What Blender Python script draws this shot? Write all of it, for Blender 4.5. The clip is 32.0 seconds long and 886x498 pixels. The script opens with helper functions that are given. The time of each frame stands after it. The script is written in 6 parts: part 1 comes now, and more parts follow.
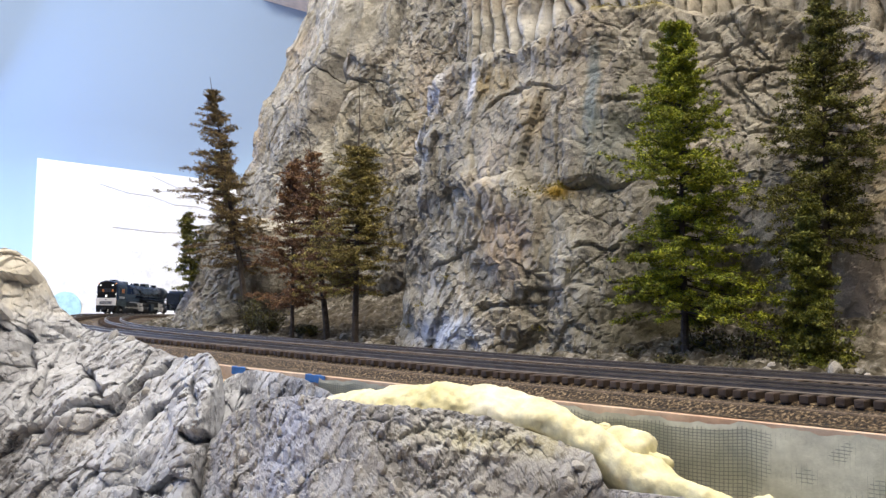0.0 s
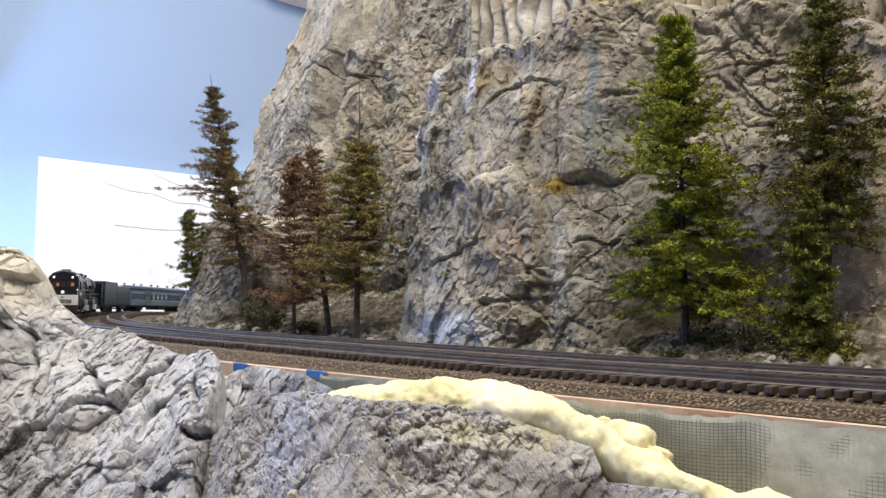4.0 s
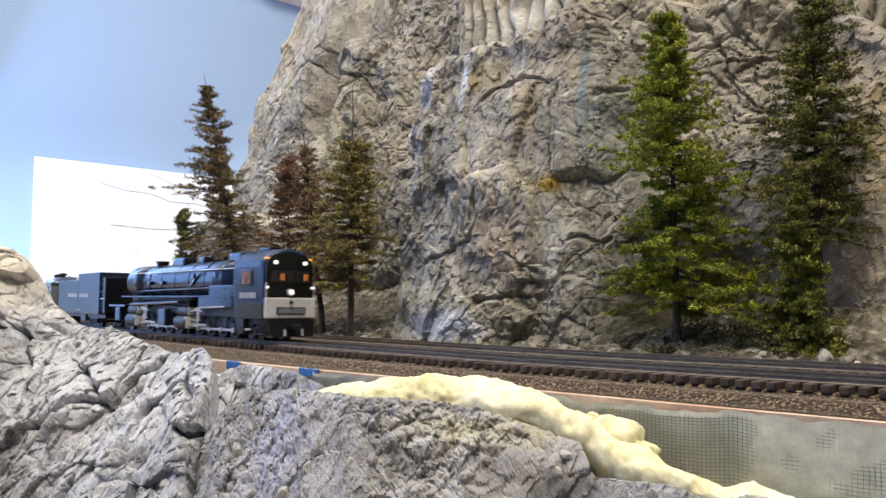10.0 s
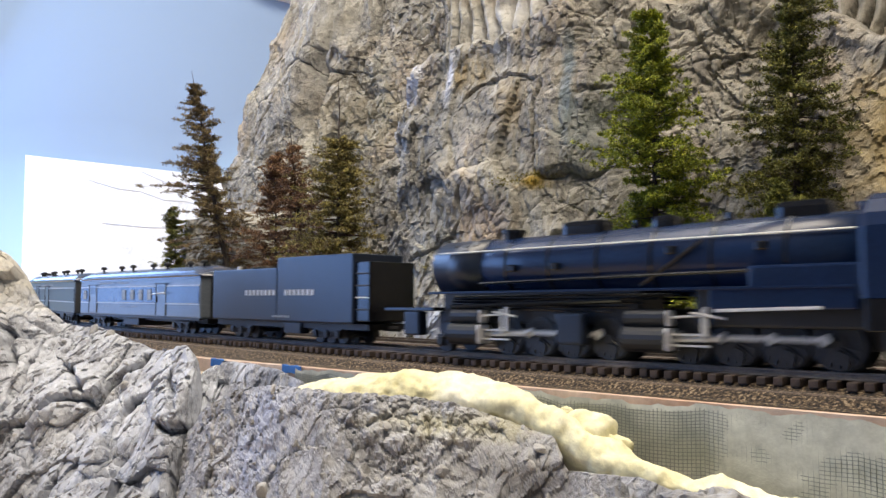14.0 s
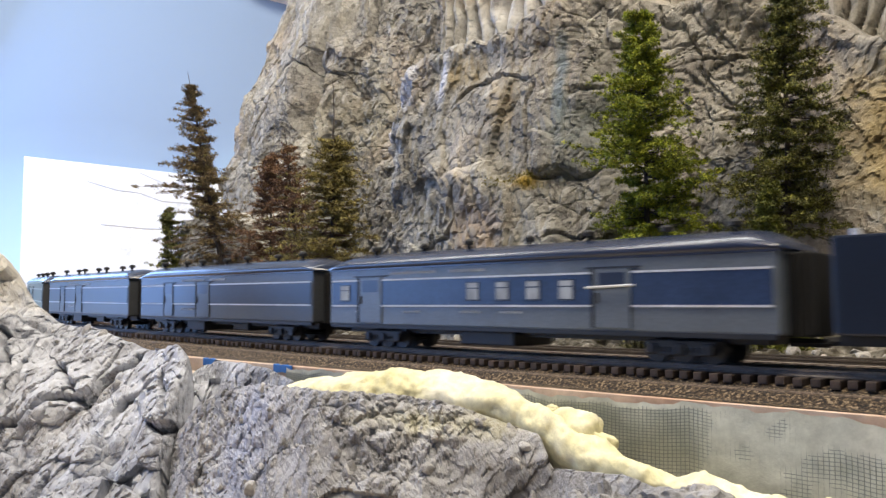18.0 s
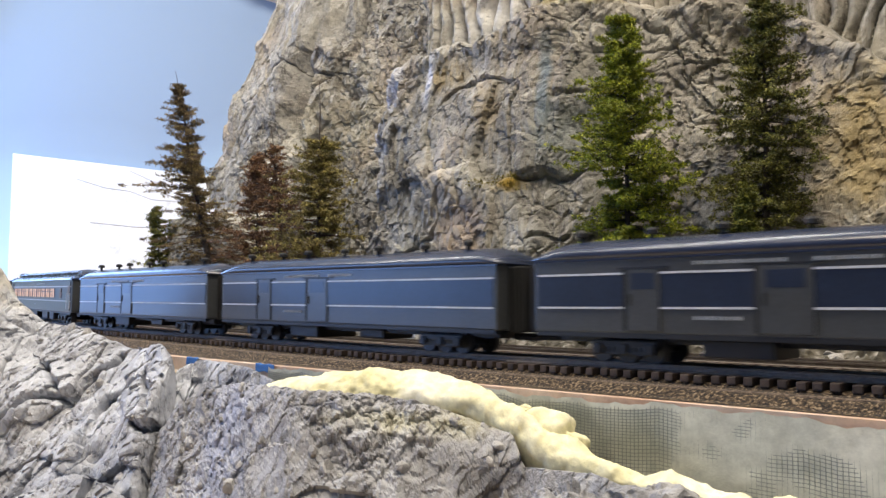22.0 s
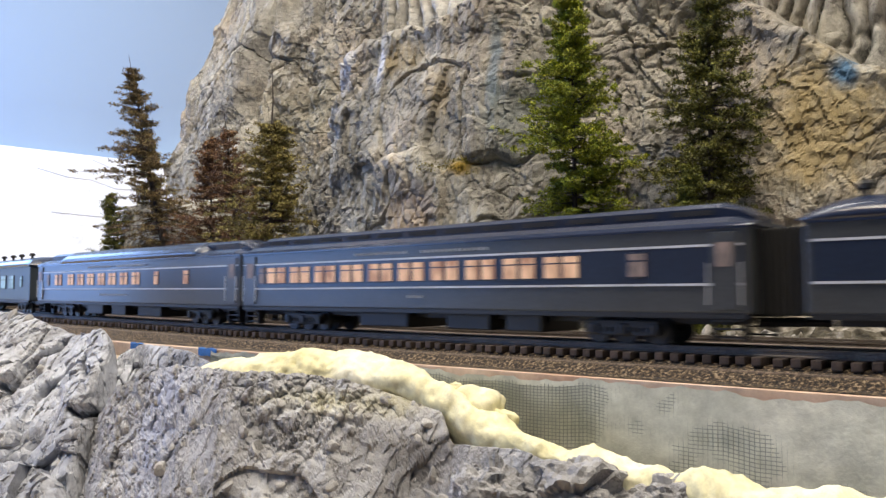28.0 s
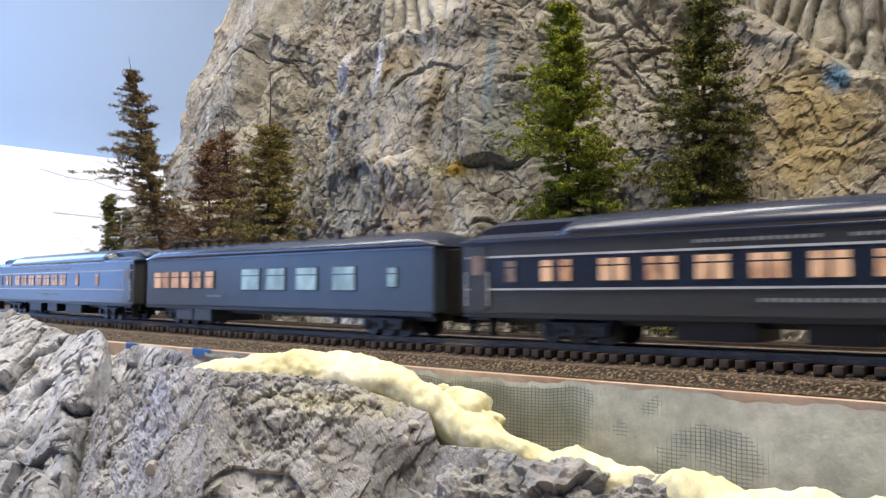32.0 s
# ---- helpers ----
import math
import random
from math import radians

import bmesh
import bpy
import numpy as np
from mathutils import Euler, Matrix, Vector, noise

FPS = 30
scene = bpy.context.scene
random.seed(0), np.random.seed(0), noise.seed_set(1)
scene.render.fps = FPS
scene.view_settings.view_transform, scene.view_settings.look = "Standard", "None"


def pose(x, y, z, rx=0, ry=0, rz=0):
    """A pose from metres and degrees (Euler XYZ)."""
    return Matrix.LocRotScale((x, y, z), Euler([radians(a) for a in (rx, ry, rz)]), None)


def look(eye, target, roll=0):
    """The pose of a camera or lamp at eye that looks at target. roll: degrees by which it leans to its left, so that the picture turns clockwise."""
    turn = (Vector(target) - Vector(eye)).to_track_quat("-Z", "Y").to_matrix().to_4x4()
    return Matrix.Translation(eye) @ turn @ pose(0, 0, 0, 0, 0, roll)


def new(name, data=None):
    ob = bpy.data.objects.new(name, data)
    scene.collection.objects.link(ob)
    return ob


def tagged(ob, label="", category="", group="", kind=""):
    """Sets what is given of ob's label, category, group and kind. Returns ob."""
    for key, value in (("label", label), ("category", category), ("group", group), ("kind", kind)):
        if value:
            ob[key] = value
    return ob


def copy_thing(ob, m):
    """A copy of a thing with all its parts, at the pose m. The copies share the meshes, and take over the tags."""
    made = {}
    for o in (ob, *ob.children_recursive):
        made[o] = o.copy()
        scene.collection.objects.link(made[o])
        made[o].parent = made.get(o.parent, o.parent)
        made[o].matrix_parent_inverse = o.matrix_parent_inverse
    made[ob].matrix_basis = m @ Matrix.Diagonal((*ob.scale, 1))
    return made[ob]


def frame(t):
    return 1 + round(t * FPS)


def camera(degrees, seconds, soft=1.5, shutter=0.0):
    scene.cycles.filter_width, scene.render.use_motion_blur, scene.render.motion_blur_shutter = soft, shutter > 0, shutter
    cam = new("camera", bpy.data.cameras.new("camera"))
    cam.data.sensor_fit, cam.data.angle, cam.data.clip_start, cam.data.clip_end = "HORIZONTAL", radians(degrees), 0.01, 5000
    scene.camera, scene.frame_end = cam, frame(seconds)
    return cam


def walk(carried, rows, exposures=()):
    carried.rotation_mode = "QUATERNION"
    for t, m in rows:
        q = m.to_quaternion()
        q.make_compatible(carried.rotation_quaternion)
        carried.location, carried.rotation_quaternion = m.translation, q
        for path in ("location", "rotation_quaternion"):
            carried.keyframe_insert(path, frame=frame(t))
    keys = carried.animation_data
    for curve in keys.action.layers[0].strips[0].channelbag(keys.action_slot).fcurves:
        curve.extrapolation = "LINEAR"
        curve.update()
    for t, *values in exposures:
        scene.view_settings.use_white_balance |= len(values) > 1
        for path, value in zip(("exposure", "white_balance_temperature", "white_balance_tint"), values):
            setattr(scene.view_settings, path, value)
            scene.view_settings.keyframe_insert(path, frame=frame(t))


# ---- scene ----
# ---- camera ----
cam = camera(58.5, 32.0, soft=1.4, shutter=0.9)
CAMERA_ROWS = [
    (0, 0.0000, 0.0000, 0.0247, 94.65, -0.75, -0.04),
    (0.5, 0.0011, -0.0005, 0.0246, 94.58, -0.69, 0.01),
    (1, -0.0004, -0.0000, 0.0245, 94.55, -0.72, 0.01),
    (1.5, -0.0004, 0.0002, 0.0243, 94.49, -0.71, 0.02),
    (2, -0.0003, -0.0002, 0.0246, 94.40, -0.66, 0.03),
    (2.5, 0.0003, -0.0004, 0.0245, 94.40, -0.60, 0.06),
    (3, 0.0007, -0.0005, 0.0245, 94.39, -0.54, 0.08),
    (3.5, 0.0011, -0.0007, 0.0245, 94.37, -0.43, 0.11),
    (5.5, 0.0005, -0.0003, 0.0242, 94.35, -0.45, 0.19),
    (6, 0.0010, -0.0007, 0.0242, 94.36, -0.47, 0.20),
    (6.5, 0.0022, -0.0012, 0.0241, 94.36, -0.42, 0.19),
    (7, 0.0032, -0.0013, 0.0241, 94.35, -0.28, 0.18),
    (7.5, 0.0036, -0.0016, 0.0239, 94.37, -0.24, 0.13),
    (8, 0.0030, -0.0015, 0.0239, 94.38, -0.33, 0.04),
    (8.5, 0.0034, -0.0013, 0.0237, 94.35, -0.24, 0.04),
    (9, 0.0030, -0.0020, 0.0239, 94.31, -0.27, 0.00),
    (9.5, 0.0041, -0.0022, 0.0239, 94.27, -0.18, -0.02),
    (10, 0.0038, -0.0015, 0.0239, 94.25, -0.18, -0.05),
    (10.5, 0.0055, -0.0020, 0.0239, 94.24, -0.16, -0.03),
    (11, 0.0092, -0.0018, 0.0232, 94.27, 0.07, -0.03),
    (11.5, 0.0075, -0.0014, 0.0231, 94.29, 0.04, -0.18),
    (12, 0.0086, -0.0009, 0.0222, 94.20, 0.13, -0.21),
    (12.5, 0.0096, -0.0020, 0.0227, 94.09, 0.14, -0.24),
    (13, 0.0081, -0.0025, 0.0232, 94.04, 0.00, -0.37),
    (13.5, 0.0093, -0.0025, 0.0230, 94.05, 0.08, -0.41),
    (14, 0.0102, -0.0036, 0.0235, 94.06, 0.07, -0.42),
    (14.5, 0.0112, -0.0045, 0.0234, 94.14, 0.07, -0.48),
    (16.5, 0.0111, -0.0046, 0.0232, 94.26, -0.07, -0.61),
    (17, 0.0123, -0.0042, 0.0229, 94.22, -0.01, -0.56),
    (17.5, 0.0131, -0.0043, 0.0227, 94.21, -0.03, -0.53),
    (18, 0.0146, -0.0045, 0.0224, 94.18, 0.05, -0.44),
    (18.5, 0.0153, -0.0049, 0.0224, 94.12, 0.03, -0.46),
    (19, 0.0159, -0.0045, 0.0219, 94.10, 0.05, -0.52),
    (19.5, 0.0154, -0.0046, 0.0222, 94.02, -0.01, -0.54),
    (20, 0.0152, -0.0051, 0.0224, 93.97, -0.08, -0.54),
    (20.5, 0.0138, -0.0056, 0.0228, 94.00, -0.29, -0.59),
    (21, 0.0160, -0.0070, 0.0230, 93.99, -0.25, -0.64),
    (21.5, 0.0171, -0.0085, 0.0235, 94.05, -0.32, -0.83),
    (22, 0.0197, -0.0086, 0.0229, 94.15, -0.20, -1.07),
    (22.5, 0.0215, -0.0084, 0.0226, 94.10, -0.09, -1.21),
    (23, 0.0246, -0.0083, 0.0212, 94.08, 0.16, -1.40),
    (23.5, 0.0237, -0.0083, 0.0217, 94.08, 0.06, -1.60),
    (24, 0.0244, -0.0095, 0.0225, 94.24, 0.08, -1.91),
    (24.5, 0.0261, -0.0094, 0.0218, 94.39, 0.04, -2.33),
    (25, 0.0270, -0.0066, 0.0207, 94.41, -0.04, -2.56),
    (25.5, 0.0301, -0.0061, 0.0198, 94.28, 0.04, -2.70),
    (27.5, 0.0318, -0.0068, 0.0189, 93.62, 0.03, -3.15),
    (28, 0.0337, -0.0077, 0.0191, 93.42, 0.15, -3.07),
    (28.5, 0.0344, -0.0076, 0.0187, 93.51, 0.24, -3.11),
    (29, 0.0346, -0.0080, 0.0188, 93.49, 0.27, -3.15),
    (29.5, 0.0353, -0.0091, 0.0191, 93.49, 0.13, -3.01),
    (30, 0.0368, -0.0098, 0.0195, 93.52, -0.07, -2.94),
    (30.5, 0.0365, -0.0101, 0.0193, 93.59, -0.05, -2.97),
    (31, 0.0366, -0.0101, 0.0193, 93.62, -0.12, -3.04),
    (31.5, 0.0373, -0.0102, 0.0191, 93.63, -0.15, -3.02),
    (32, 0.0380, -0.0105, 0.0191, 93.58, -0.15, -2.96),
]
walk(cam, [(r[0], pose(*r[1:])) for r in CAMERA_ROWS])

# ---- light: a cool window wall to one side, warm ceiling lamp above, two added lamps, pale room ----
world = bpy.data.worlds.new("room_world")
scene.world = world
world.use_nodes = True
world.node_tree.nodes["Background"].inputs[0].default_value = (0.75, 0.82, 1.0, 1)
world.node_tree.nodes["Background"].inputs[1].default_value = 0.35


def area_lamp(name, m, sx, sy, watts, colour):
    d = bpy.data.lights.new(name, "AREA")
    d.shape, d.size, d.size_y, d.energy, d.color = "RECTANGLE", sx, sy, watts, colour
    ob = new(name, d)
    ob.matrix_world = m
    return ob


area_lamp("ceiling_lamp", look((0.08, -0.02, 1.45), (0.08, 0.50, 0.1)), 1.2, 0.5, 38, (1.0, 0.885, 0.72))
# unseen strip lamp, added to bring highlights onto the car roofs
area_lamp("layout_lamp", look((-0.35, 0.75, 1.5), (-0.25, 0.5, 0.0)), 1.4, 0.12, 11, (1.0, 0.96, 0.90))
# unseen fill, added to brighten the white board and the sky wall
area_lamp("backdrop_lamp", look((-1.4, 1.2, 1.6), (-1.3, 2.6, 0.3)), 1.2, 0.3, 39, (1.0, 0.97, 0.92))
area_lamp("window_light", look((-2.45, 1.05, 0.50), (0.0, 0.85, 0.25)), 1.9, 1.1, 36, (0.22, 0.44, 1.0))
area_lamp("window_light", look((-1.90, 2.45, 0.85), (-0.1, 0.6, 0.05)), 0.6, 0.9, 20, (0.30, 0.50, 1.0))
scene.view_settings.exposure = 0.0

# ---- materials ----


def mat(name, base=(0.5, 0.5, 0.5), rough=0.6, metal=0.0):
    m = bpy.data.materials.new(name)
    m.use_nodes = True
    b = m.node_tree.nodes["Principled BSDF"]
    b.inputs["Base Color"].default_value = (*base, 1)
    b.inputs["Roughness"].default_value = rough
    b.inputs["Metallic"].default_value = metal
    return m


def node(m, kind, **inputs):
    n = m.node_tree.nodes.new(kind)
    for k, v in inputs.items():
        n.inputs[k.replace("_", " ")].default_value = v
    return n


def link(m, a, ao, b, bi):
    m.node_tree.links.new(a.outputs[ao], b.inputs[bi])


def coords(m, scale=1.0, kind="Object"):
    tc = m.node_tree.nodes.new("ShaderNodeTexCoord")
    mp = m.node_tree.nodes.new("ShaderNodeMapping")
    mp.inputs["Scale"].default_value = (scale, scale, scale) if isinstance(scale, (int, float)) else scale
    link(m, tc, kind, mp, "Vector")
    return mp


def ramp(m, stops):
    n = m.node_tree.nodes.new("ShaderNodeValToRGB")
    e = n.color_ramp.elements
    while len(e) < len(stops):
        e.new(0.5)
    for el, (p, c) in zip(e, stops):
        el.position, el.color = p, (*c, 1)
    return n


def mix(m, fac, a, b, mode="MIX"):
    """Mix of two colour sockets or tuples by a socket or number."""
    n = m.node_tree.nodes.new("ShaderNodeMix")
    n.data_type, n.blend_type = "RGBA", mode
    for i, v in ((0, fac), (6, a), (7, b)):
        if isinstance(v, (int, float)):
            n.inputs[i].default_value = v
        elif isinstance(v, tuple):
            n.inputs[i].default_value = (*v, 1)
        else:
            m.node_tree.links.new(v, n.inputs[i])
    return n.outputs[2]


def noisy(name, stops, scale, rough=0.8, metal=0.0, bump=0.3, detail=8, bump_scale=None, dist=0.001, random_tint=0.0):
    """A material whose colour runs through stops by noise at two scales, with fine relief."""
    m = mat(name, stops[0][1], rough, metal)
    b = m.node_tree.nodes["Principled BSDF"]
    mp = coords(m)
    n1 = node(m, "ShaderNodeTexNoise", Scale=scale, Detail=detail, Roughness=0.62)
    link(m, mp, 0, n1, "Vector")
    r = ramp(m, stops)
    link(m, n1, 0, r, 0)
    n2 = node(m, "ShaderNodeTexNoise", Scale=bump_scale or scale * 6, Detail=6.0, Roughness=0.7)
    link(m, mp, 0, n2, "Vector")
    r2 = ramp(m, [(0.3, (0.72, 0.72, 0.72)), (0.7, (1.12, 1.12, 1.12))])
    link(m, n2, 0, r2, 0)
    col = mix(m, 1.0, r.outputs[0], r2.outputs[0], "MULTIPLY")
    if random_tint:
        oi = m.node_tree.nodes.new("ShaderNodeObjectInfo")
        r3 = ramp(m, [(0.0, (1 - random_tint,) * 3), (1.0, (1 + random_tint,) * 3)])
        link(m, oi, "Random", r3, 0)
        col = mix(m, 1.0, col, r3.outputs[0], "MULTIPLY")
    m.node_tree.links.new(col, b.inputs["Base Color"])
    bp = node(m, "ShaderNodeBump", Strength=bump, Distance=dist)
    link(m, n2, 0, bp, "Height")
    link(m, bp, 0, b, "Normal")
    return m


def stain_or_shading(m, col, centre, radii, colour, strength=1.0):
    """A ragged patch of paint of the given size about a place."""
    tc = m.node_tree.nodes.new("ShaderNodeTexCoord")
    mp = m.node_tree.nodes.new("ShaderNodeMapping")
    mp.vector_type = "TEXTURE"
    mp.inputs["Location"].default_value, mp.inputs["Scale"].default_value = centre, radii
    mp.inputs["Rotation"].default_value = (0, 0, radians(-40))
    link(m, tc, "Object", mp, "Vector")
    n = node(m, "ShaderNodeTexNoise", Scale=70.0, Detail=6.0, Roughness=0.7)
    link(m, tc, "Object", n, "Vector")
    ln = m.node_tree.nodes.new("ShaderNodeVectorMath")
    ln.operation = "LENGTH"
    link(m, mp, 0, ln, 0)
    ad = m.node_tree.nodes.new("ShaderNodeMath")
    ad.operation = "MULTIPLY_ADD"
    ad.inputs[1].default_value = 1.6
    link(m, n, 0, ad, 0)
    m.node_tree.links.new(ln.outputs["Value"], ad.inputs[2])
    r = ramp(m, [(0.62, (strength,) * 3), (0.98, (0, 0, 0))])
    half = m.node_tree.nodes.new("ShaderNodeMath")
    half.operation = "MULTIPLY"
    half.inputs[1].default_value = 0.55
    link(m, ad, 0, half, 0)
    link(m, half, 0, r, 0)
    return mix(m, r.outputs[0], col, colour)


def rock_material(name, pale, mid, dark, ochre=0.35, blue=0.0, crack=34.0, patches=(), grain=1.0, drips=0.0, rosy=0.0):
    """Painted plaster rock: grey washes, dark cracks, ochre and blue stains, some patches of painted-in light and
    shade.
    """
    m = mat(name, mid, 0.85)
    b = m.node_tree.nodes["Principled BSDF"]
    mp = coords(m)
    n1 = node(m, "ShaderNodeTexNoise", Scale=9.0, Detail=9.0, Roughness=0.65)
    link(m, mp, 0, n1, "Vector")
    r1 = ramp(m, [(0.32, dark), (0.47, mid), (0.66, pale)])
    link(m, n1, 0, r1, 0)
    # fine mottling
    n2 = node(m, "ShaderNodeTexNoise", Scale=90.0, Detail=8.0, Roughness=0.75)
    link(m, mp, 0, n2, "Vector")
    r2 = ramp(m, [(0.34, (0.34, 0.33, 0.34)), (0.45, (0.90, 0.89, 0.88)), (0.58, (1.10, 1.09, 1.06)), (0.70, (1.55, 1.52, 1.45))])
    link(m, n2, 0, r2, 0)
    col = mix(m, grain, r1.outputs[0], r2.outputs[0], "MULTIPLY")
    # dark cracks
    warp = node(m, "ShaderNodeTexNoise", Scale=30.0, Detail=9.0, Roughness=0.72)
    link(m, mp, 0, warp, "Vector")
    wadd = m.node_tree.nodes.new("ShaderNodeVectorMath")
    wadd.operation = "MULTIPLY_ADD"
    wadd.inputs[1].default_value = (0.05, 0.05, 0.05)
    link(m, warp, "Color", wadd, 0)
    link(m, mp, 0, wadd, 2)
    vo = m.node_tree.nodes.new("ShaderNodeTexVoronoi")
    vo.feature = "DISTANCE_TO_EDGE"
    vo.inputs["Scale"].default_value = crack
    link(m, wadd, 0, vo, "Vector")
    rc = ramp(m, [(0.0, (0.30, 0.29, 0.30)), (0.05, (0.85, 0.85, 0.85)), (0.12, (1.0, 1.0, 1.0))])
    link(m, vo, 0, rc, 0)
    n5 = node(m, "ShaderNodeTexNoise", Scale=14.0, Detail=4.0)
    link(m, mp, 0, n5, "Vector")
    r5 = ramp(m, [(0.45, (0, 0, 0)), (0.62, (1, 1, 1))])
    link(m, n5, 0, r5, 0)
    cr = mix(m, r5.outputs[0], (1.0, 1.0, 1.0), rc.outputs[0])
    col = mix(m, 1.0, col, cr, "MULTIPLY")
    # hairline cracks
    v2 = m.node_tree.nodes.new("ShaderNodeTexVoronoi")
    v2.feature = "DISTANCE_TO_EDGE"
    v2.inputs["Scale"].default_value = crack * 3.1
    link(m, wadd, 0, v2, "Vector")
    rh = ramp(m, [(0.0, (0.34, 0.32, 0.31)), (0.07, (0.92, 0.92, 0.92)), (0.14, (1.0, 1.0, 1.0))])
    link(m, v2, 0, rh, 0)
    n6 = node(m, "ShaderNodeTexNoise", Scale=31.0, Detail=3.0)
    link(m, mp, 0, n6, "Vector")
    r6 = ramp(m, [(0.47, (0, 0, 0)), (0.60, (0.9, 0.9, 0.9))])
    link(m, n6, 0, r6, 0)
    ch = mix(m, r6.outputs[0], (1.0, 1.0, 1.0), rh.outputs[0])
    col = mix(m, 1.0, col, ch, "MULTIPLY")
    # ochre washes
    n3 = node(m, "ShaderNodeTexNoise", Scale=5.5, Detail=6.0)
    mp3 = coords(m, (1.0, 1.0, 0.6))
    link(m, mp3, 0, n3, "Vector")
    r3 = ramp(m, [(0.52, (0, 0, 0)), (0.72, (ochre,) * 3)])
    link(m, n3, 0, r3, 0)
    col = mix(m, r3.outputs[0], col, (0.42, 0.33, 0.16))
    if blue:
        n4 = node(m, "ShaderNodeTexNoise", Scale=7.0, Detail=5.0)
        mp4 = coords(m, (1.6, 1.6, 0.5))
        link(m, mp4, 0, n4, "Vector")
        r4 = ramp(m, [(0.57, (0, 0, 0)), (0.75, (blue,) * 3)])
        link(m, n4, 0, r4, 0)
        col = mix(m, r4.outputs[0], col, (0.16, 0.22, 0.27))
    if rosy:
        n8 = node(m, "ShaderNodeTexNoise", Scale=13.0, Detail=6.0, Roughness=0.6)
        link(m, coords(m, (1.0, 1.0, 0.7)), 0, n8, "Vector")
        r8 = ramp(m, [(0.50, (0, 0, 0)), (0.66, (rosy,) * 3)])
        link(m, n8, 0, r8, 0)
        col = mix(m, r8.outputs[0], col, mix(m, 1.0, col, (1.22, 0.96, 0.80), "MULTIPLY"))
    if drips:
        # pale plaster runs down the face
        n9 = node(m, "ShaderNodeTexNoise", Scale=1.0, Detail=5.0, Roughness=0.65)
        link(m, coords(m, (95, 95, 17)), 0, n9, "Vector")
        n10 = node(m, "ShaderNodeTexNoise", Scale=11.0, Detail=3.0)
        link(m, mp, 0, n10, "Vector")
        pr = m.node_tree.nodes.new("ShaderNodeMath")
        pr.operation = "MULTIPLY"
        link(m, n9, 0, pr, 0)
        link(m, n10, 0, pr, 1)
        r9 = ramp(m, [(0.315, (0, 0, 0)), (0.40, (drips,) * 3)])
        link(m, pr, 0, r9, 0)
        col = mix(m, r9.outputs[0], col, (0.60, 0.595, 0.58))
    for st in patches:
        col = stain_or_shading(m, col, *st)
    m.node_tree.links.new(col, b.inputs["Base Color"])
    n7 = node(m, "ShaderNodeTexNoise", Scale=330.0, Detail=6.0, Roughness=0.7)
    link(m, mp, 0, n7, "Vector")
    bp = node(m, "ShaderNodeBump", Strength=0.85, Distance=0.0013)
    link(m, n7, 0, bp, "Height")
    bp2 = node(m, "ShaderNodeBump", Strength=0.45, Distance=0.0022)
    link(m, n2, 0, bp2, "Height")
    link(m, bp, 0, bp2, "Normal")
    link(m, bp2, 0, b, "Normal")
    return m


